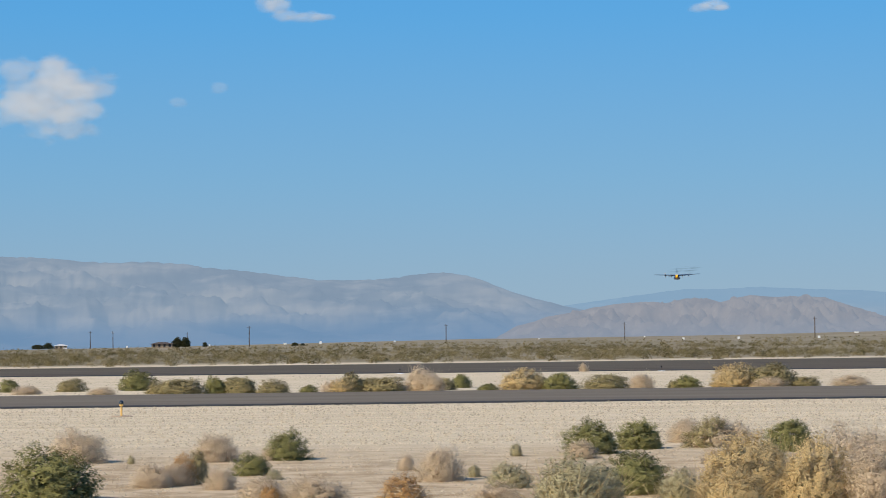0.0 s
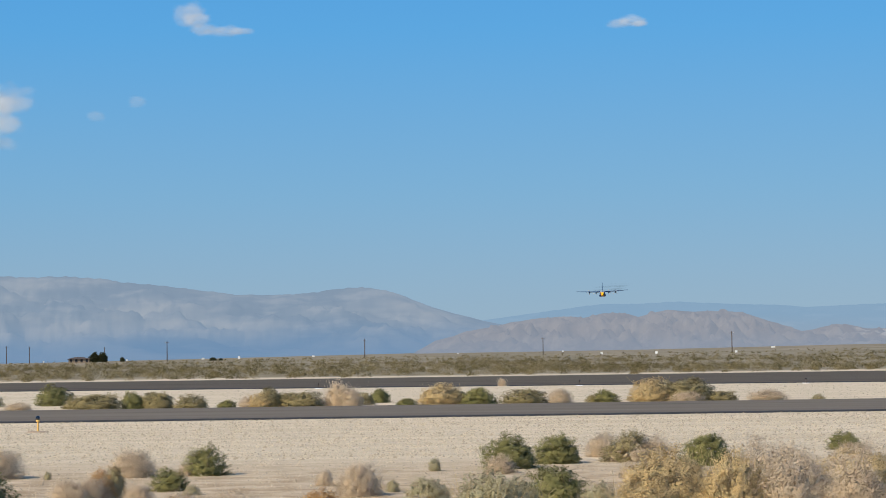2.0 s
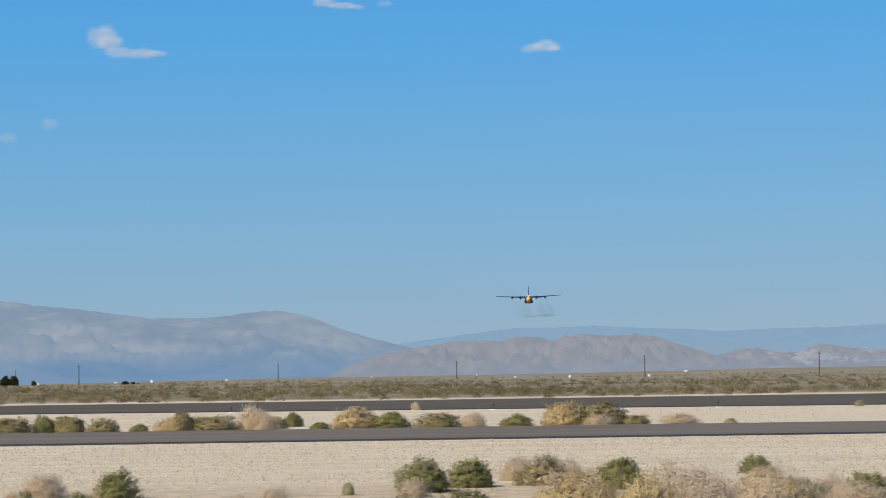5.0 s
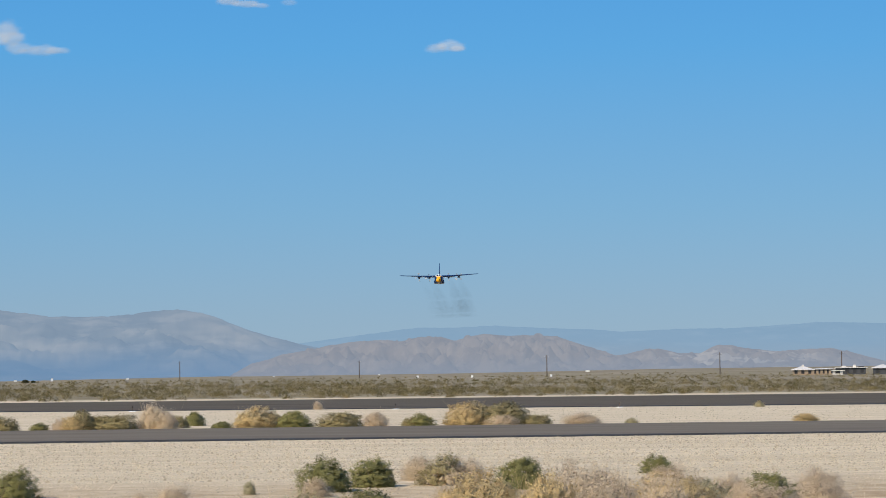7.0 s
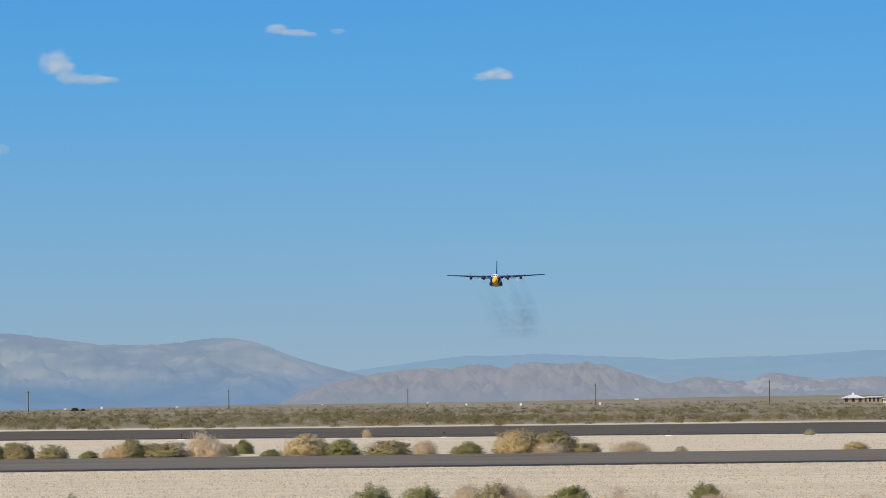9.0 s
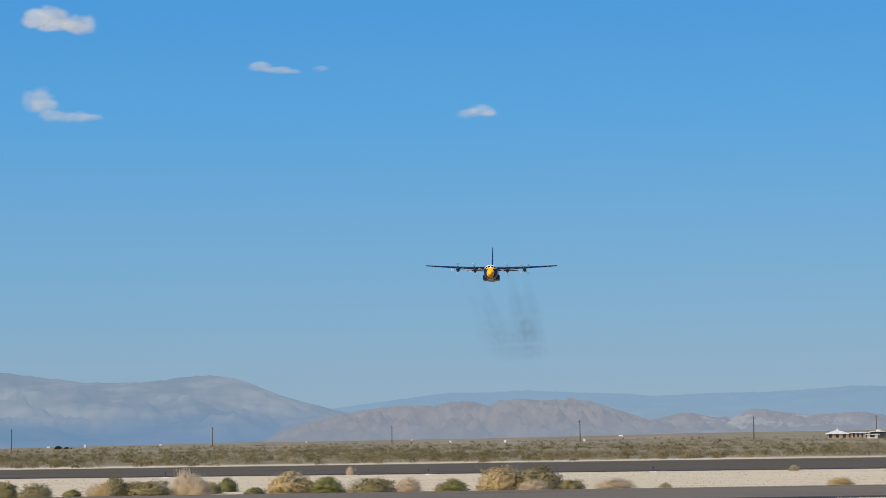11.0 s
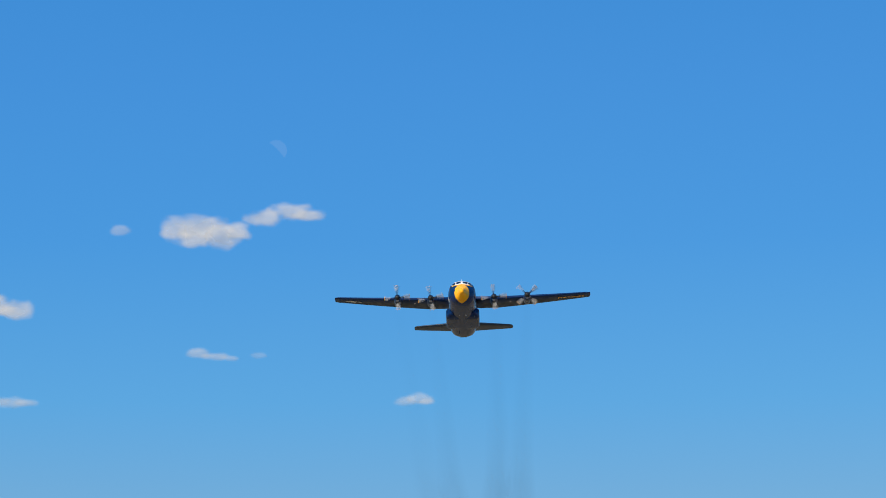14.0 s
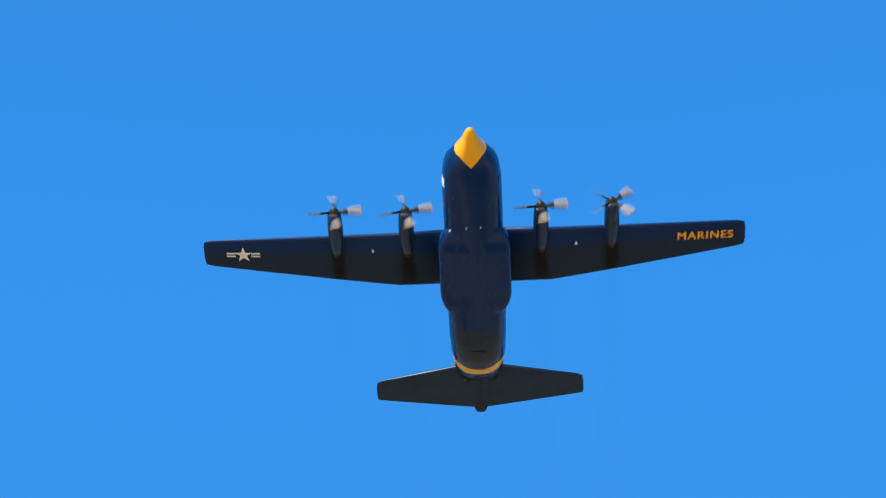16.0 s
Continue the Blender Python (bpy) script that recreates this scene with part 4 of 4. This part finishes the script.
house(17.28, 815, 6.6, 6.5, 2.3, 1.2, M_ROOF, 2, "dark building with a broad white metal roof", 0, M_SLATE)
house(-6.95, 1080, 9.5, 6.0, 2.0, 0.9, M_POLE, 4, "low weathered ranch house by a dark tree")
house(-9.4, 1700, 9.0, 6.0, 2.6, 1.0, M_ROOF, 3, "white-roofed house on the far plain")


def shed(az, dist, w, h):
    x, y, z = on_ground(az, dist)
    root = new("shed")
    root.matrix_world = pose(x, y, z - 0.1, 0, 0, -az + 15)
    bm = bmesh.new()
    box(bm, 0, 0, h / 2, w, w * 0.6, h)
    part("wall", bm, M_WPAINT, root)
    bm = bmesh.new()
    box(bm, 0, 0, h + 0.08, w * 1.08, w * 0.68, 0.16, 0.03)
    part("roof", bm, M_ROOF, root)
    tagged(root, "small white shed far out on the plain", "shed", "far sheds")


for az, dist, w, h in ((-3.05, 1900, 2.6, 3.6), (-3.93, 2000, 3.4, 2.2), (-5.79, 2000, 1.7, 2.4), (-1.22, 2300, 3.2, 2.2), (7.25, 1080, 1.6, 1.9), (-9.3, 1500, 3.2, 1.6),
                       (2.35, 2300, 1.9, 1.8), (4.95, 2600, 2.0, 2.2), (10.1, 2500, 6.0, 2.6), (-7.8, 1700, 1.5, 2.4), (9.2, 1046, 1.5, 1.7), (5.9, 1150, 1.5, 1.8)):
    shed(az, dist, w * 0.62, h * 0.62)


def tree(az, dist, w, h, seed):
    x, y, z = on_ground(az, dist)
    rng = np.random.default_rng(seed)
    root = new("tree")
    root.matrix_world = pose(x, y, z - 0.1)
    bm = bmesh.new()
    rod(bm, (0, 0, 0), (0, 0, h * 0.45), 0.28, 0.17)
    for i in range(6):
        a = i * 1.05
        rod(bm, (0, 0, h * (0.25 + 0.03 * i)), (w * 0.3 * math.cos(a), w * 0.3 * math.sin(a), h * 0.68), 0.11, 0.04, 7)
    part("trunk", bm, M_POLE, root)
    out = ([], [])
    pts = sprigs_at(rng, 120, 28, 0.22, 0.06, -0.25, 0.4, 7)[0] * np.array([w, w, h * 0.85]) + np.array([0, 0, h * 0.14])
    quads_at(rng, pts, 0.3, out, 1.0)
    put("crown", mesh_of("crown", *out, M_TREE), root)
    tagged(root, "dark round-crowned far tree, or stand-in for a dark clump", "tree", "far trees")


# the last two tree shapes stand in for a dark low clump of unidentified things
for i, (az, dist, w, h) in enumerate(((-6.58, 1085, 5.2, 5.2), (-6.38, 1085, 4.6, 5.8), (-9.95, 1750, 11, 4.4), (-9.7, 1760, 9, 5.2), (-5.9, 1300, 2.6, 3.2), (-3.69, 1150, 3.4, 1.7), (-3.5, 1150, 2.0, 1.2))):
    tree(az, dist, w, h, 40 + i)


# ---------------------------------------------------------------- the transport aircraft
# Local space: x to the right wing, y ahead with the nose tip at 0, z up from the fuselage axis.
SECT = ((0.2, 0.04, -0.98, -0.90), (0.1, 0.22, -1.15, -0.70), (-0.25, 0.40, -1.30, -0.42), (-0.75, 0.57, -1.48, -0.06), (-1.15, 0.78, -1.64, 0.25), (-1.6, 1.08, -1.81, 0.60),
        (-2.2, 1.52, -1.97, 1.02), (-2.7, 1.80, -2.05, 1.46), (-3.3, 2.00, -2.11, 1.92), (-4.2, 2.12, -2.15, 2.14), (-5.5, 2.16, -2.16, 2.2),
        (-8.0, 2.16, -2.16, 2.22), (-11.0, 2.16, -2.16, 2.22), (-14.0, 2.16, -2.16, 2.22), (-17.0, 2.16, -2.14, 2.22), (-18.6, 2.14, -2.02, 2.22),
        (-20.5, 2.06, -1.48, 2.22), (-22.5, 1.86, -0.52, 2.24), (-23.8, 1.66, 0.50, 2.27), (-24.8, 1.42, 1.42, 2.3), (-25.6, 1.10, 1.88, 2.34), (-27.4, 0.66, 1.98, 2.42), (-28.0, 0.56, 1.90, 2.46), (-28.5, 0.40, 1.94, 2.48), (-28.72, 0.12, 2.2, 2.42))


def section(y):
    ys = [-s[0] for s in SECT]
    return [float(np.interp(-y, ys, [s[i] for s in SECT])) for i in (1, 2, 3)]


def hull(y, a, grow=0.0):
    """A point of the fuselage skin; a = 0 at the top, growing towards the right wing."""
    w, zb, zt = section(y)
    zc, h = (zb + zt) / 2, (zt - zb) / 2
    n = 2.0 / 2.35
    s, c = math.sin(a), math.cos(a)
    return ((w + grow) * math.copysign(abs(s) ** n, s), y, zc + (h + grow) * math.copysign(abs(c) ** n, c))


def loft(rings, mat, closed=True, smooth=True, name="loft"):
    verts, faces = [], []
    n = len(rings[0])
    for r in rings:
        verts += r
    for i in range(len(rings) - 1):
        for j in range(n):
            a, b = i * n + j, i * n + (j + 1) % n
            faces.append((a, b, b + n, a + n))
    if closed:
        faces.append(tuple(range(n - 1, -1, -1)))
        faces.append(tuple(range((len(rings) - 1) * n, len(rings) * n)))
    me = mesh_of(name, verts, faces, mat, smooth=smooth)
    bm = bmesh.new()
    bm.from_mesh(me)
    bmesh.ops.recalc_face_normals(bm, faces=bm.faces)
    bm.to_mesh(me)
    bm.free()
    return me


AIRFOIL = ((0.0, 0.0), (0.02, 0.045), (0.08, 0.078), (0.22, 0.098), (0.42, 0.088), (0.7, 0.05), (0.97, 0.006), (1.0, 0.0),
           (0.97, -0.006), (0.7, -0.028), (0.42, -0.05), (0.22, -0.058), (0.08, -0.048), (0.02, -0.03))


def airfoil_ring(x, le, te, z, thick=1.0, upright=False):
    ch = le - te
    if upright:
        return [(t * ch * thick * 0.8, le - u * ch, z) for u, t in ((u, t) for u, t in AIRFOIL)]
    return [(x, le - u * ch, z + t * ch * thick) for u, t in AIRFOIL]


WING = ((0.0, -10.35, -15.4, 1.62), (5.74, -10.6, -15.42, 1.66), (10.2, -10.75, -14.82, 1.86), (15.2, -10.95, -14.12, 2.14), (19.6, -11.14, -13.5, 2.42), (20.1, -11.3, -13.35, 2.46), (20.2, -11.7, -12.9, 2.47))


def wing_at(x):
    xs = [w[0] for w in WING]
    return [float(np.interp(abs(x), xs, [w[i] for w in WING])) for i in (1, 2, 3)]


def build_aircraft():
    root = new("transport_aircraft")
    tagged(root, "navy blue four-engined propeller transport aircraft with yellow nose", "airplane")
    # fuselage
    ys = sorted({-s[0] for s in SECT} | set(np.arange(0.5, 29, 0.5).tolist()))
    rings = [[hull(-y, 2 * math.pi * k / 48) for k in range(48)] for y in ys]
    fus = put("fuselage", loft(rings, M_FUSE, name="fuselage"), root)
    # cockpit panes, wrapped round the brow
    for a0, a1, y0, y1 in ((-70, -50, -2.75, -3.35), (-47, -28, -2.55, -3.2), (-25, -3, -2.45, -3.1), (3, 25, -2.45, -3.1), (28, 47, -2.55, -3.2), (50, 70, -2.75, -3.35)):
        vs, fs = [], []
        for i in range(4):
            for k in range(4):
                vs.append(hull(y0 + (y1 - y0) * i / 3, radians(a0 + (a1 - a0) * k / 3), 0.025))
        for i in range(3):
            for k in range(3):
                b = i * 4 + k
                fs.append((b, b + 1, b + 5, b + 4))
        put("windshield_pane", mesh_of("windshield_pane", vs, fs, M_GLASS, smooth=True), fus)
    # crew door outline panes low on each side, belly marks, ramp seam
    for sx in (-1, 1):
        bm = bmesh.new()
        box(bm, sx * 0.52, -7.6, -2.17, 0.09, 0.16, 0.05, 0.02)
        part("belly_light", bm, M_WPAINT, fus)
        vs, fs = [], []
        for i in range(3):
            for k in range(3):
                vs.append(hull(-4.0 - 0.75 * i / 2, sx * radians(96 + 20 * k / 2), 0.02))
        for i in range(2):
            for k in range(2):
                b = i * 3 + k
                fs.append((b, b + 1, b + 4, b + 3))
        put("crew_door", mesh_of("crew_door", vs, fs, M_WPAINT if sx > 0 else M_BLUE), fus)
    bm = bmesh.new()
    box(bm, 0, -19.35, -1.84, 1.1, 0.16, 0.06, 0.02)
    part("ramp_latch", bm, M_BLACK, fus)
    bm = bmesh.new()
    rod(bm, (0, -3.9, 2.0), (0, -4.0, 2.45), 0.04, 0.02, 6)
    part("antenna", bm, M_WPAINT, fus)
    # wheel fairings
    for sx in (-1, 1):
        rings = []
        for u in np.linspace(0, 1, 31):
            y = -8.15 - 7.75 * u
            q = min(1.0, 4.5 * u, 3.4 * (1 - u))
            q = 0.05 + 0.95 * math.sin(0.5 * math.pi * q) ** 0.6
            rings.append([(sx * (0.9 + (0.75 + 0.98 * q) * math.copysign(abs(math.cos(a)) ** 0.42, math.cos(a))), y,
                           -1.27 + 0.885 * (0.35 + 0.65 * q) * math.copysign(abs(math.sin(a)) ** 0.42, math.sin(a))) for a in np.linspace(0, 2 * math.pi, 32, endpoint=False)])
        put("wheel_fairing", loft(rings, M_FUSE, name="wheel_fairing"), root)
    # wing halves
    for sx in (-1, 1):
        rings = [airfoil_ring(sx * x, le, te, z, (1.0, 1.0, 0.95, 0.88, 0.8, 0.6, 0.2)[i]) for i, (x, le, te, z) in enumerate(WING)]
        w = put("wing", loft(rings, M_WING, name="wing"), root)
        # wing-root landing light and tip light
        for lx in (7.55,):
            le, te, z = wing_at(lx)
            bm = bmesh.new()
            box(bm, sx * lx, le - 1.35, z - 0.27, 0.16, 0.26, 0.06, 0.02)
            part("wing_light", bm, M_WPAINT, w)
    # tailplane halves
    for sx in (-1, 1):
        rings = [airfoil_ring(sx * x, le, te, 2.02, t) for x, le, te, t in ((0.0, -23.45, -28.05, 0.75), (1.0, -23.62, -27.95, 0.8), (7.6, -24.98, -26.98, 0.85), (7.98, -25.2, -26.9, 0.6), (8.05, -25.7, -26.6, 0.3))]
        put("tailplane", loft(rings, M_TAIL, name="tailplane"), root)
    # fin with its long fillet
    rings = [airfoil_ring(0, le, te, z, t, True) for le, te, z, t in ((-19.0, -28.4, 2.1, 0.42), (-21.3, -28.4, 2.9, 0.55), (-22.3, -28.3, 4.2, 0.62), (-24.9, -27.95, 9.05, 0.75), (-25.5, -27.8, 9.38, 0.6), (-26.4, -27.6, 9.46, 0.2))]
    put("fin", loft(rings, M_BLUE, name="fin"), root)
    # engines
    props = []
    for i, ex in enumerate((10.16, 4.95, -4.95, -10.16)):
        le, te, wz = wing_at(ex)
        ez = wz - 0.72
        rings = []
        for y, r, dz in ((-8.1, 0.42, 0.0), (-8.25, 0.50, 0.0), (-8.7, 0.56, -0.03), (-9.6, 0.60, -0.03), (-10.6, 0.56, 0.0), (-11.3, 0.47, 0.09), (-11.75, 0.40, 0.15), (-11.85, 0.34, 0.16)):
            rings.append([(ex + r * 0.95 * math.cos(a), y, ez + dz + r * 1.18 * math.sin(a)) for a in np.linspace(0, 2 * math.pi, 22, endpoint=False)])
        nac = put("nacelle", loft(rings, M_NAC, name="nacelle"), root)
        rings = []
        for y, r in ((-7.97, 0.25), (-8.05, 0.31), (-8.8, 0.30), (-10.2, 0.16)):
            rings.append([(ex + r * 1.1 * math.cos(a), y, ez - 0.56 + r * 0.72 * math.sin(a)) for a in np.linspace(0, 2 * math.pi, 16, endpoint=False)])
        put("air_intake", loft(rings, M_NAC, name="air_intake"), nac)
        bm = bmesh.new()
        bmesh.ops.create_cone(bm, cap_ends=True, segments=16, radius1=0.22, radius2=0.18, depth=0.03, matrix=Matrix.Translation((ex, -7.955, ez - 0.56)) @ Matrix.Rotation(radians(90), 4, "X") @ Matrix.Diagonal((1.1, 0.7, 1, 1)))
        part("intake_mouth", bm, M_BLACK, nac)
        bm = bmesh.new()
        rod(bm, (ex, -11.7, ez + 0.15), (ex, -12.2, ez + 0.17), 0.31, 0.28, 16)
        part("exhaust_pipe", bm, M_SOOT, nac)
        prop = new("propeller")
        prop.parent = root
        props.append((prop, ex, ez))
        rings = []
        for y, r in ((0.42, 0.03), (0.37, 0.14), (0.26, 0.27), (0.06, 0.37), (-0.2, 0.40)):
            rings.append([(r * math.cos(a), y, r * math.sin(a)) for a in np.linspace(0, 2 * math.pi, 18, endpoint=False)])
        put("spinner", loft(rings, M_BLACK, name="spinner"), prop)
        for b in range(4):
            rings, idx = [], []
            for r, ch, tw, th in ((0.30, 0.26, 55, 0.16), (0.7, 0.36, 50, 0.10), (1.0, 0.46, 44, 0.075), (1.45, 0.54, 38, 0.05), (1.86, 0.54, 32, 0.035), (1.94, 0.52, 31, 0.03), (2.04, 0.40, 30, 0.02)):
                ring = []
                for u, v in ((-0.5, 0), (-0.2, 0.5), (0.2, 0.45), (0.5, 0), (0.2, -0.3), (-0.2, -0.35)):
                    px, py = u * ch, v * th
                    t = radians(tw + 14)
                    ring.append((px * math.cos(t) - py * math.sin(t), px * math.sin(t) + py * math.cos(t), r))
                rings.append(ring)
            me = loft(rings, M_BLADE, smooth=True, name="blade")
            me.materials.append(M_BLACK)
            me.materials.append(M_YPAINT)
            for poly in me.polygons:
                if poly.center.z < 0.95:
                    poly.material_index = 1
                elif poly.center.z > 1.95:
                    poly.material_index = 2
            bl = put("blade", me, prop, "grey blade with black cuff and yellow tip")
            bl.matrix_basis = Matrix.Rotation(radians(90 * b), 4, "Y")
    # markings under the wings
    def under(x, y):
        le, te, z = wing_at(x)
        ch = le - te
        u = (le - y) / ch
        lower = sorted([(p[0], p[1]) for p in AIRFOIL[7:]] + [(0.0, 0.0)])
        return z + ch * float(np.interp(u, [p[0] for p in lower], [p[1] for p in lower])) - 0.05

    def flat(name, pts, faces, mat, parent, label=""):
        me = mesh_of(name, [(x, y, under(x, y)) for x, y in pts], faces, mat)
        return put(name, me, parent, label)
    wings = [o for o in root.children if o.name.startswith("wing") and "wheel" not in o.name]
    left, right = wings[0], wings[1]
    cx, cy = 17.25, -12.35
    star = []
    for i in range(10):
        a, r = radians(90 + 36 * i), (0.70, 0.27)[i % 2]
        star.append((cx + r * math.cos(a), cy + r * math.sin(a) * 1.05))
    flat("star", [(cx, cy)] + star, [(0, 1 + (i + 1) % 10, 1 + i) for i in range(10)], M_WPAINT, right, "white five-pointed star")
    for s in (-1, 1):
        for dy in (-0.13, 0.13):
            x0, x1 = cx + s * 0.58, cx + s * 1.26
            flat("insignia_bar", [(x0, cy + dy - 0.07), (x1, cy + dy - 0.07), (x1, cy + dy + 0.07), (x0, cy + dy + 0.07)], [(0, 1, 2, 3)], M_WPAINT, right, "white side bar of the star mark")
    cu = bpy.data.curves.new("lettering", "FONT")
    cu.body, cu.size, cu.align_x, cu.align_y, cu.space_character = "MARINES", 1.2, "CENTER", "CENTER", 1.16
    tmp = new("lettering_source", cu)
    bpy.context.view_layer.update()
    me = bpy.data.meshes.new_from_object(tmp.evaluated_get(bpy.context.evaluated_depsgraph_get()))
    bpy.data.objects.remove(tmp)
    span = max(v.co.x for v in me.vertices) - min(v.co.x for v in me.vertices)
    bm = bmesh.new()
    bm.from_mesh(me)
    bmesh.ops.triangulate(bm, faces=bm.faces)
    bm.to_mesh(me)
    bm.free()
    for v in me.vertices:
        x = -17.17 - v.co.x * 4.12 / span
        y = -12.18 + v.co.y * 0.86 + 0.05 * (x + 17.25)
        v.co = (x, y, under(x, y) - 0.03)
    # heavier strokes: the same outline laid three times, a little apart
    vs, fs, shift = [v.co.copy() for v in me.vertices], [tuple(f.vertices) for f in me.polygons], ((-0.028, 0.010, 0.0), (0.0, -0.010, -0.004), (0.028, 0.010, -0.008))
    me = bpy.data.meshes.new("lettering")
    me.from_pydata([tuple(v + Vector(o)) for o in shift for v in vs], [], [tuple(i + k * len(vs) for i in f) for k in range(3) for f in fs])
    me.materials.append(M_YPAINT)
    put("lettering", me, left, "yellow painted word under the wing")
    return root, props


aircraft, propellers = build_aircraft()

# seconds, place of the nose tip, heading off the line to the eye, pitch, bank
FLIGHT = ((0.0, 206.52, 2045.72, 56.01, -6.31, 3.0, 0.45), (0.5, 201.56, 1982.4, 53.3, -6.35, 1.5, 0.8), (1.5, 191.6, 1855.5, 48.4, -6.4, 0.0, 1.3), (2.5, 181.6, 1728.8, 46.4, -6.5, 0.2, 1.2),
          (3.5, 171.47, 1602.63, 47.4, -6.6, 1.6, 0.6), (7.0, 131.61, 1165.76, 50.91, -8.11, 0.8, 0.9),
          (8.5, 113.72, 984.64, 51.57, -8.5, 1.0, 0.2), (11.0, 83.97, 689.2, 52.46, -8.6, 0.3, -0.9), (12.0, 71.99, 573.95, 52.88, -8.46, 1.33, 0.3),
          (12.5, 66.04, 516.51, 53.9, -8.47, 3.17, 0.35), (13.0, 59.85, 459.06, 56.61, -8.4, 5.29, 0.44), (13.5, 53.81, 401.59, 61.33, -8.39, 7.24, 0.59),
          (14.0, 47.62, 344.11, 68.76, -8.52, 8.74, 0.5), (14.5, 41.03, 286.79, 78.67, -8.63, 9.98, 0.1), (15.0, 34.21, 230.1, 89.56, -8.98, 11.68, -0.16),
          (15.5, 27.19, 173.66, 101.08, -9.62, 13.8, -0.17), (16.0, 20.28, 118.47, 112.74, -10.27, 13.78, 0.33))


def flight(t):
    """Place and turn at any time, on smooth curves through FLIGHT; before the start it comes in straight."""
    ts = [r[0] for r in FLIGHT]
    out = []
    for c in range(1, 7):
        v = [r[c] for r in FLIGHT]
        s = [(v[i + 1] - v[i]) / (ts[i + 1] - ts[i]) for i in range(len(ts) - 1)]
        m = [s[0]] + [(s[i - 1] * (ts[i + 1] - ts[i]) + s[i] * (ts[i] - ts[i - 1])) / (ts[i + 1] - ts[i - 1]) for i in range(1, len(ts) - 1)] + [s[-1]]
        if t <= 0:
            out.append(v[0] + (m[0] * t if c < 4 else 0))
            continue
        i = min(len(ts) - 2, max(j for j in range(len(ts)) if ts[j] <= t))
        h = ts[i + 1] - ts[i]
        u = (t - ts[i]) / h
        out.append((2 * u**3 - 3 * u**2 + 1) * v[i] + (u**3 - 2 * u**2 + u) * h * m[i] + (-2 * u**3 + 3 * u**2) * v[i + 1] + (u**3 - u**2) * h * m[i + 1])
    return out


def attitude(x, y, z, hd, pitch, bank):
    return Matrix.Translation((x, y, z)) @ Matrix.Rotation(radians(180 + hd), 4, "Z") @ Matrix.Rotation(radians(pitch), 4, "X") @ Matrix.Rotation(radians(bank), 4, "Y")


# ---------------------------------------------------------------- exhaust smoke, in lengths that follow the same path later
WIND, LENGTH, STEP = 5.5, 119.0, 1.0


def smoke_length(i):
    """Four faint veils of soot, one behind each engine, wider with age; thin at first, thickest after a second or two."""
    mat = smoke_material("exhaust_smoke_%s" % "abcdef"[i], 1.0)
    verts, faces, fade = [], [], []
    for e, ex in enumerate((10.16, 4.95, -4.95, -10.16)):
        base, n, m = len(verts), 7, 30
        for j in range(m):
            v = 1.5 * j / (m - 1)
            join = min(1.0, v / 0.5 if i else 1.0, (1.5 - v) / 0.5)
            join = join * join * (3 - 2 * join)
            age = i + v
            half = 1.1 + 1.8 * age
            thin = float(np.interp(age, (0, 0.2, 0.6, 1.2, 2.5, 4.0, 6.0), (0.018, 0.024, 0.042, 0.085, 0.14, 0.115, 0.0))) * (0.45, 0.8, 1.3, 1.0)[e]
            ox = 0.5 * age * noise.noise((ex, age * 0.8, 1.0))
            for k in range(n):
                u = k / (n - 1) * 2 - 1
                verts.append((ex + ox + half * u, -LENGTH * v, 0.35 * e + 0.7 * (i % 2) - 0.25 * u * u))
                fade.append(join * thin * max(0.0, 1 - u * u) ** 1.3)
        for j in range(m - 1):
            for k in range(n - 1):
                a = base + j * n + k
                faces.append((a, a + 1, a + n + 1, a + n))
    me = mesh_of("exhaust_smoke", verts, faces, mat, smooth=True)
    me.attributes.new("fade", "FLOAT", "POINT").data.foreach_set("value", fade)
    ob = put("exhaust_smoke", me)
    tagged(ob, "faint dark exhaust smoke trails behind four engines", "smoke", "exhaust trail")
    return ob


smoke = [smoke_length(i) for i in range(6)]


def motions():
    times = [0.25 * i for i in range(65)]
    walk(aircraft, [(t, attitude(*flight(t))) for t in times])
    def wake(t, lag):
        m = attitude(*flight(t - lag))
        return m @ Vector((0, -13.2, 1.0)) + Vector((WIND * lag, 0, -0.25 * lag))

    for i, ob in enumerate(smoke):
        rows = []
        for t in times:
            a, b = wake(t, i * STEP), wake(t, (i + 1) * STEP)
            d = a - b
            rows.append((t, Matrix.Translation(a) @ Matrix.Rotation(math.atan2(-d.x, d.y), 4, "Z") @ Matrix.Rotation(math.atan2(d.z, math.hypot(d.x, d.y)), 4, "X")))
        walk(ob, rows)
    for k, (prop, ex, ez) in enumerate(propellers):
        rows = []
        for i in range(481):
            rows.append((i / 30, Matrix.Translation((ex, -8.1, ez)) @ Matrix.Rotation(radians((4, 10, 5, 42)[k] + 84.0 * i), 4, "Y")))
        walk(prop, rows)


motions()
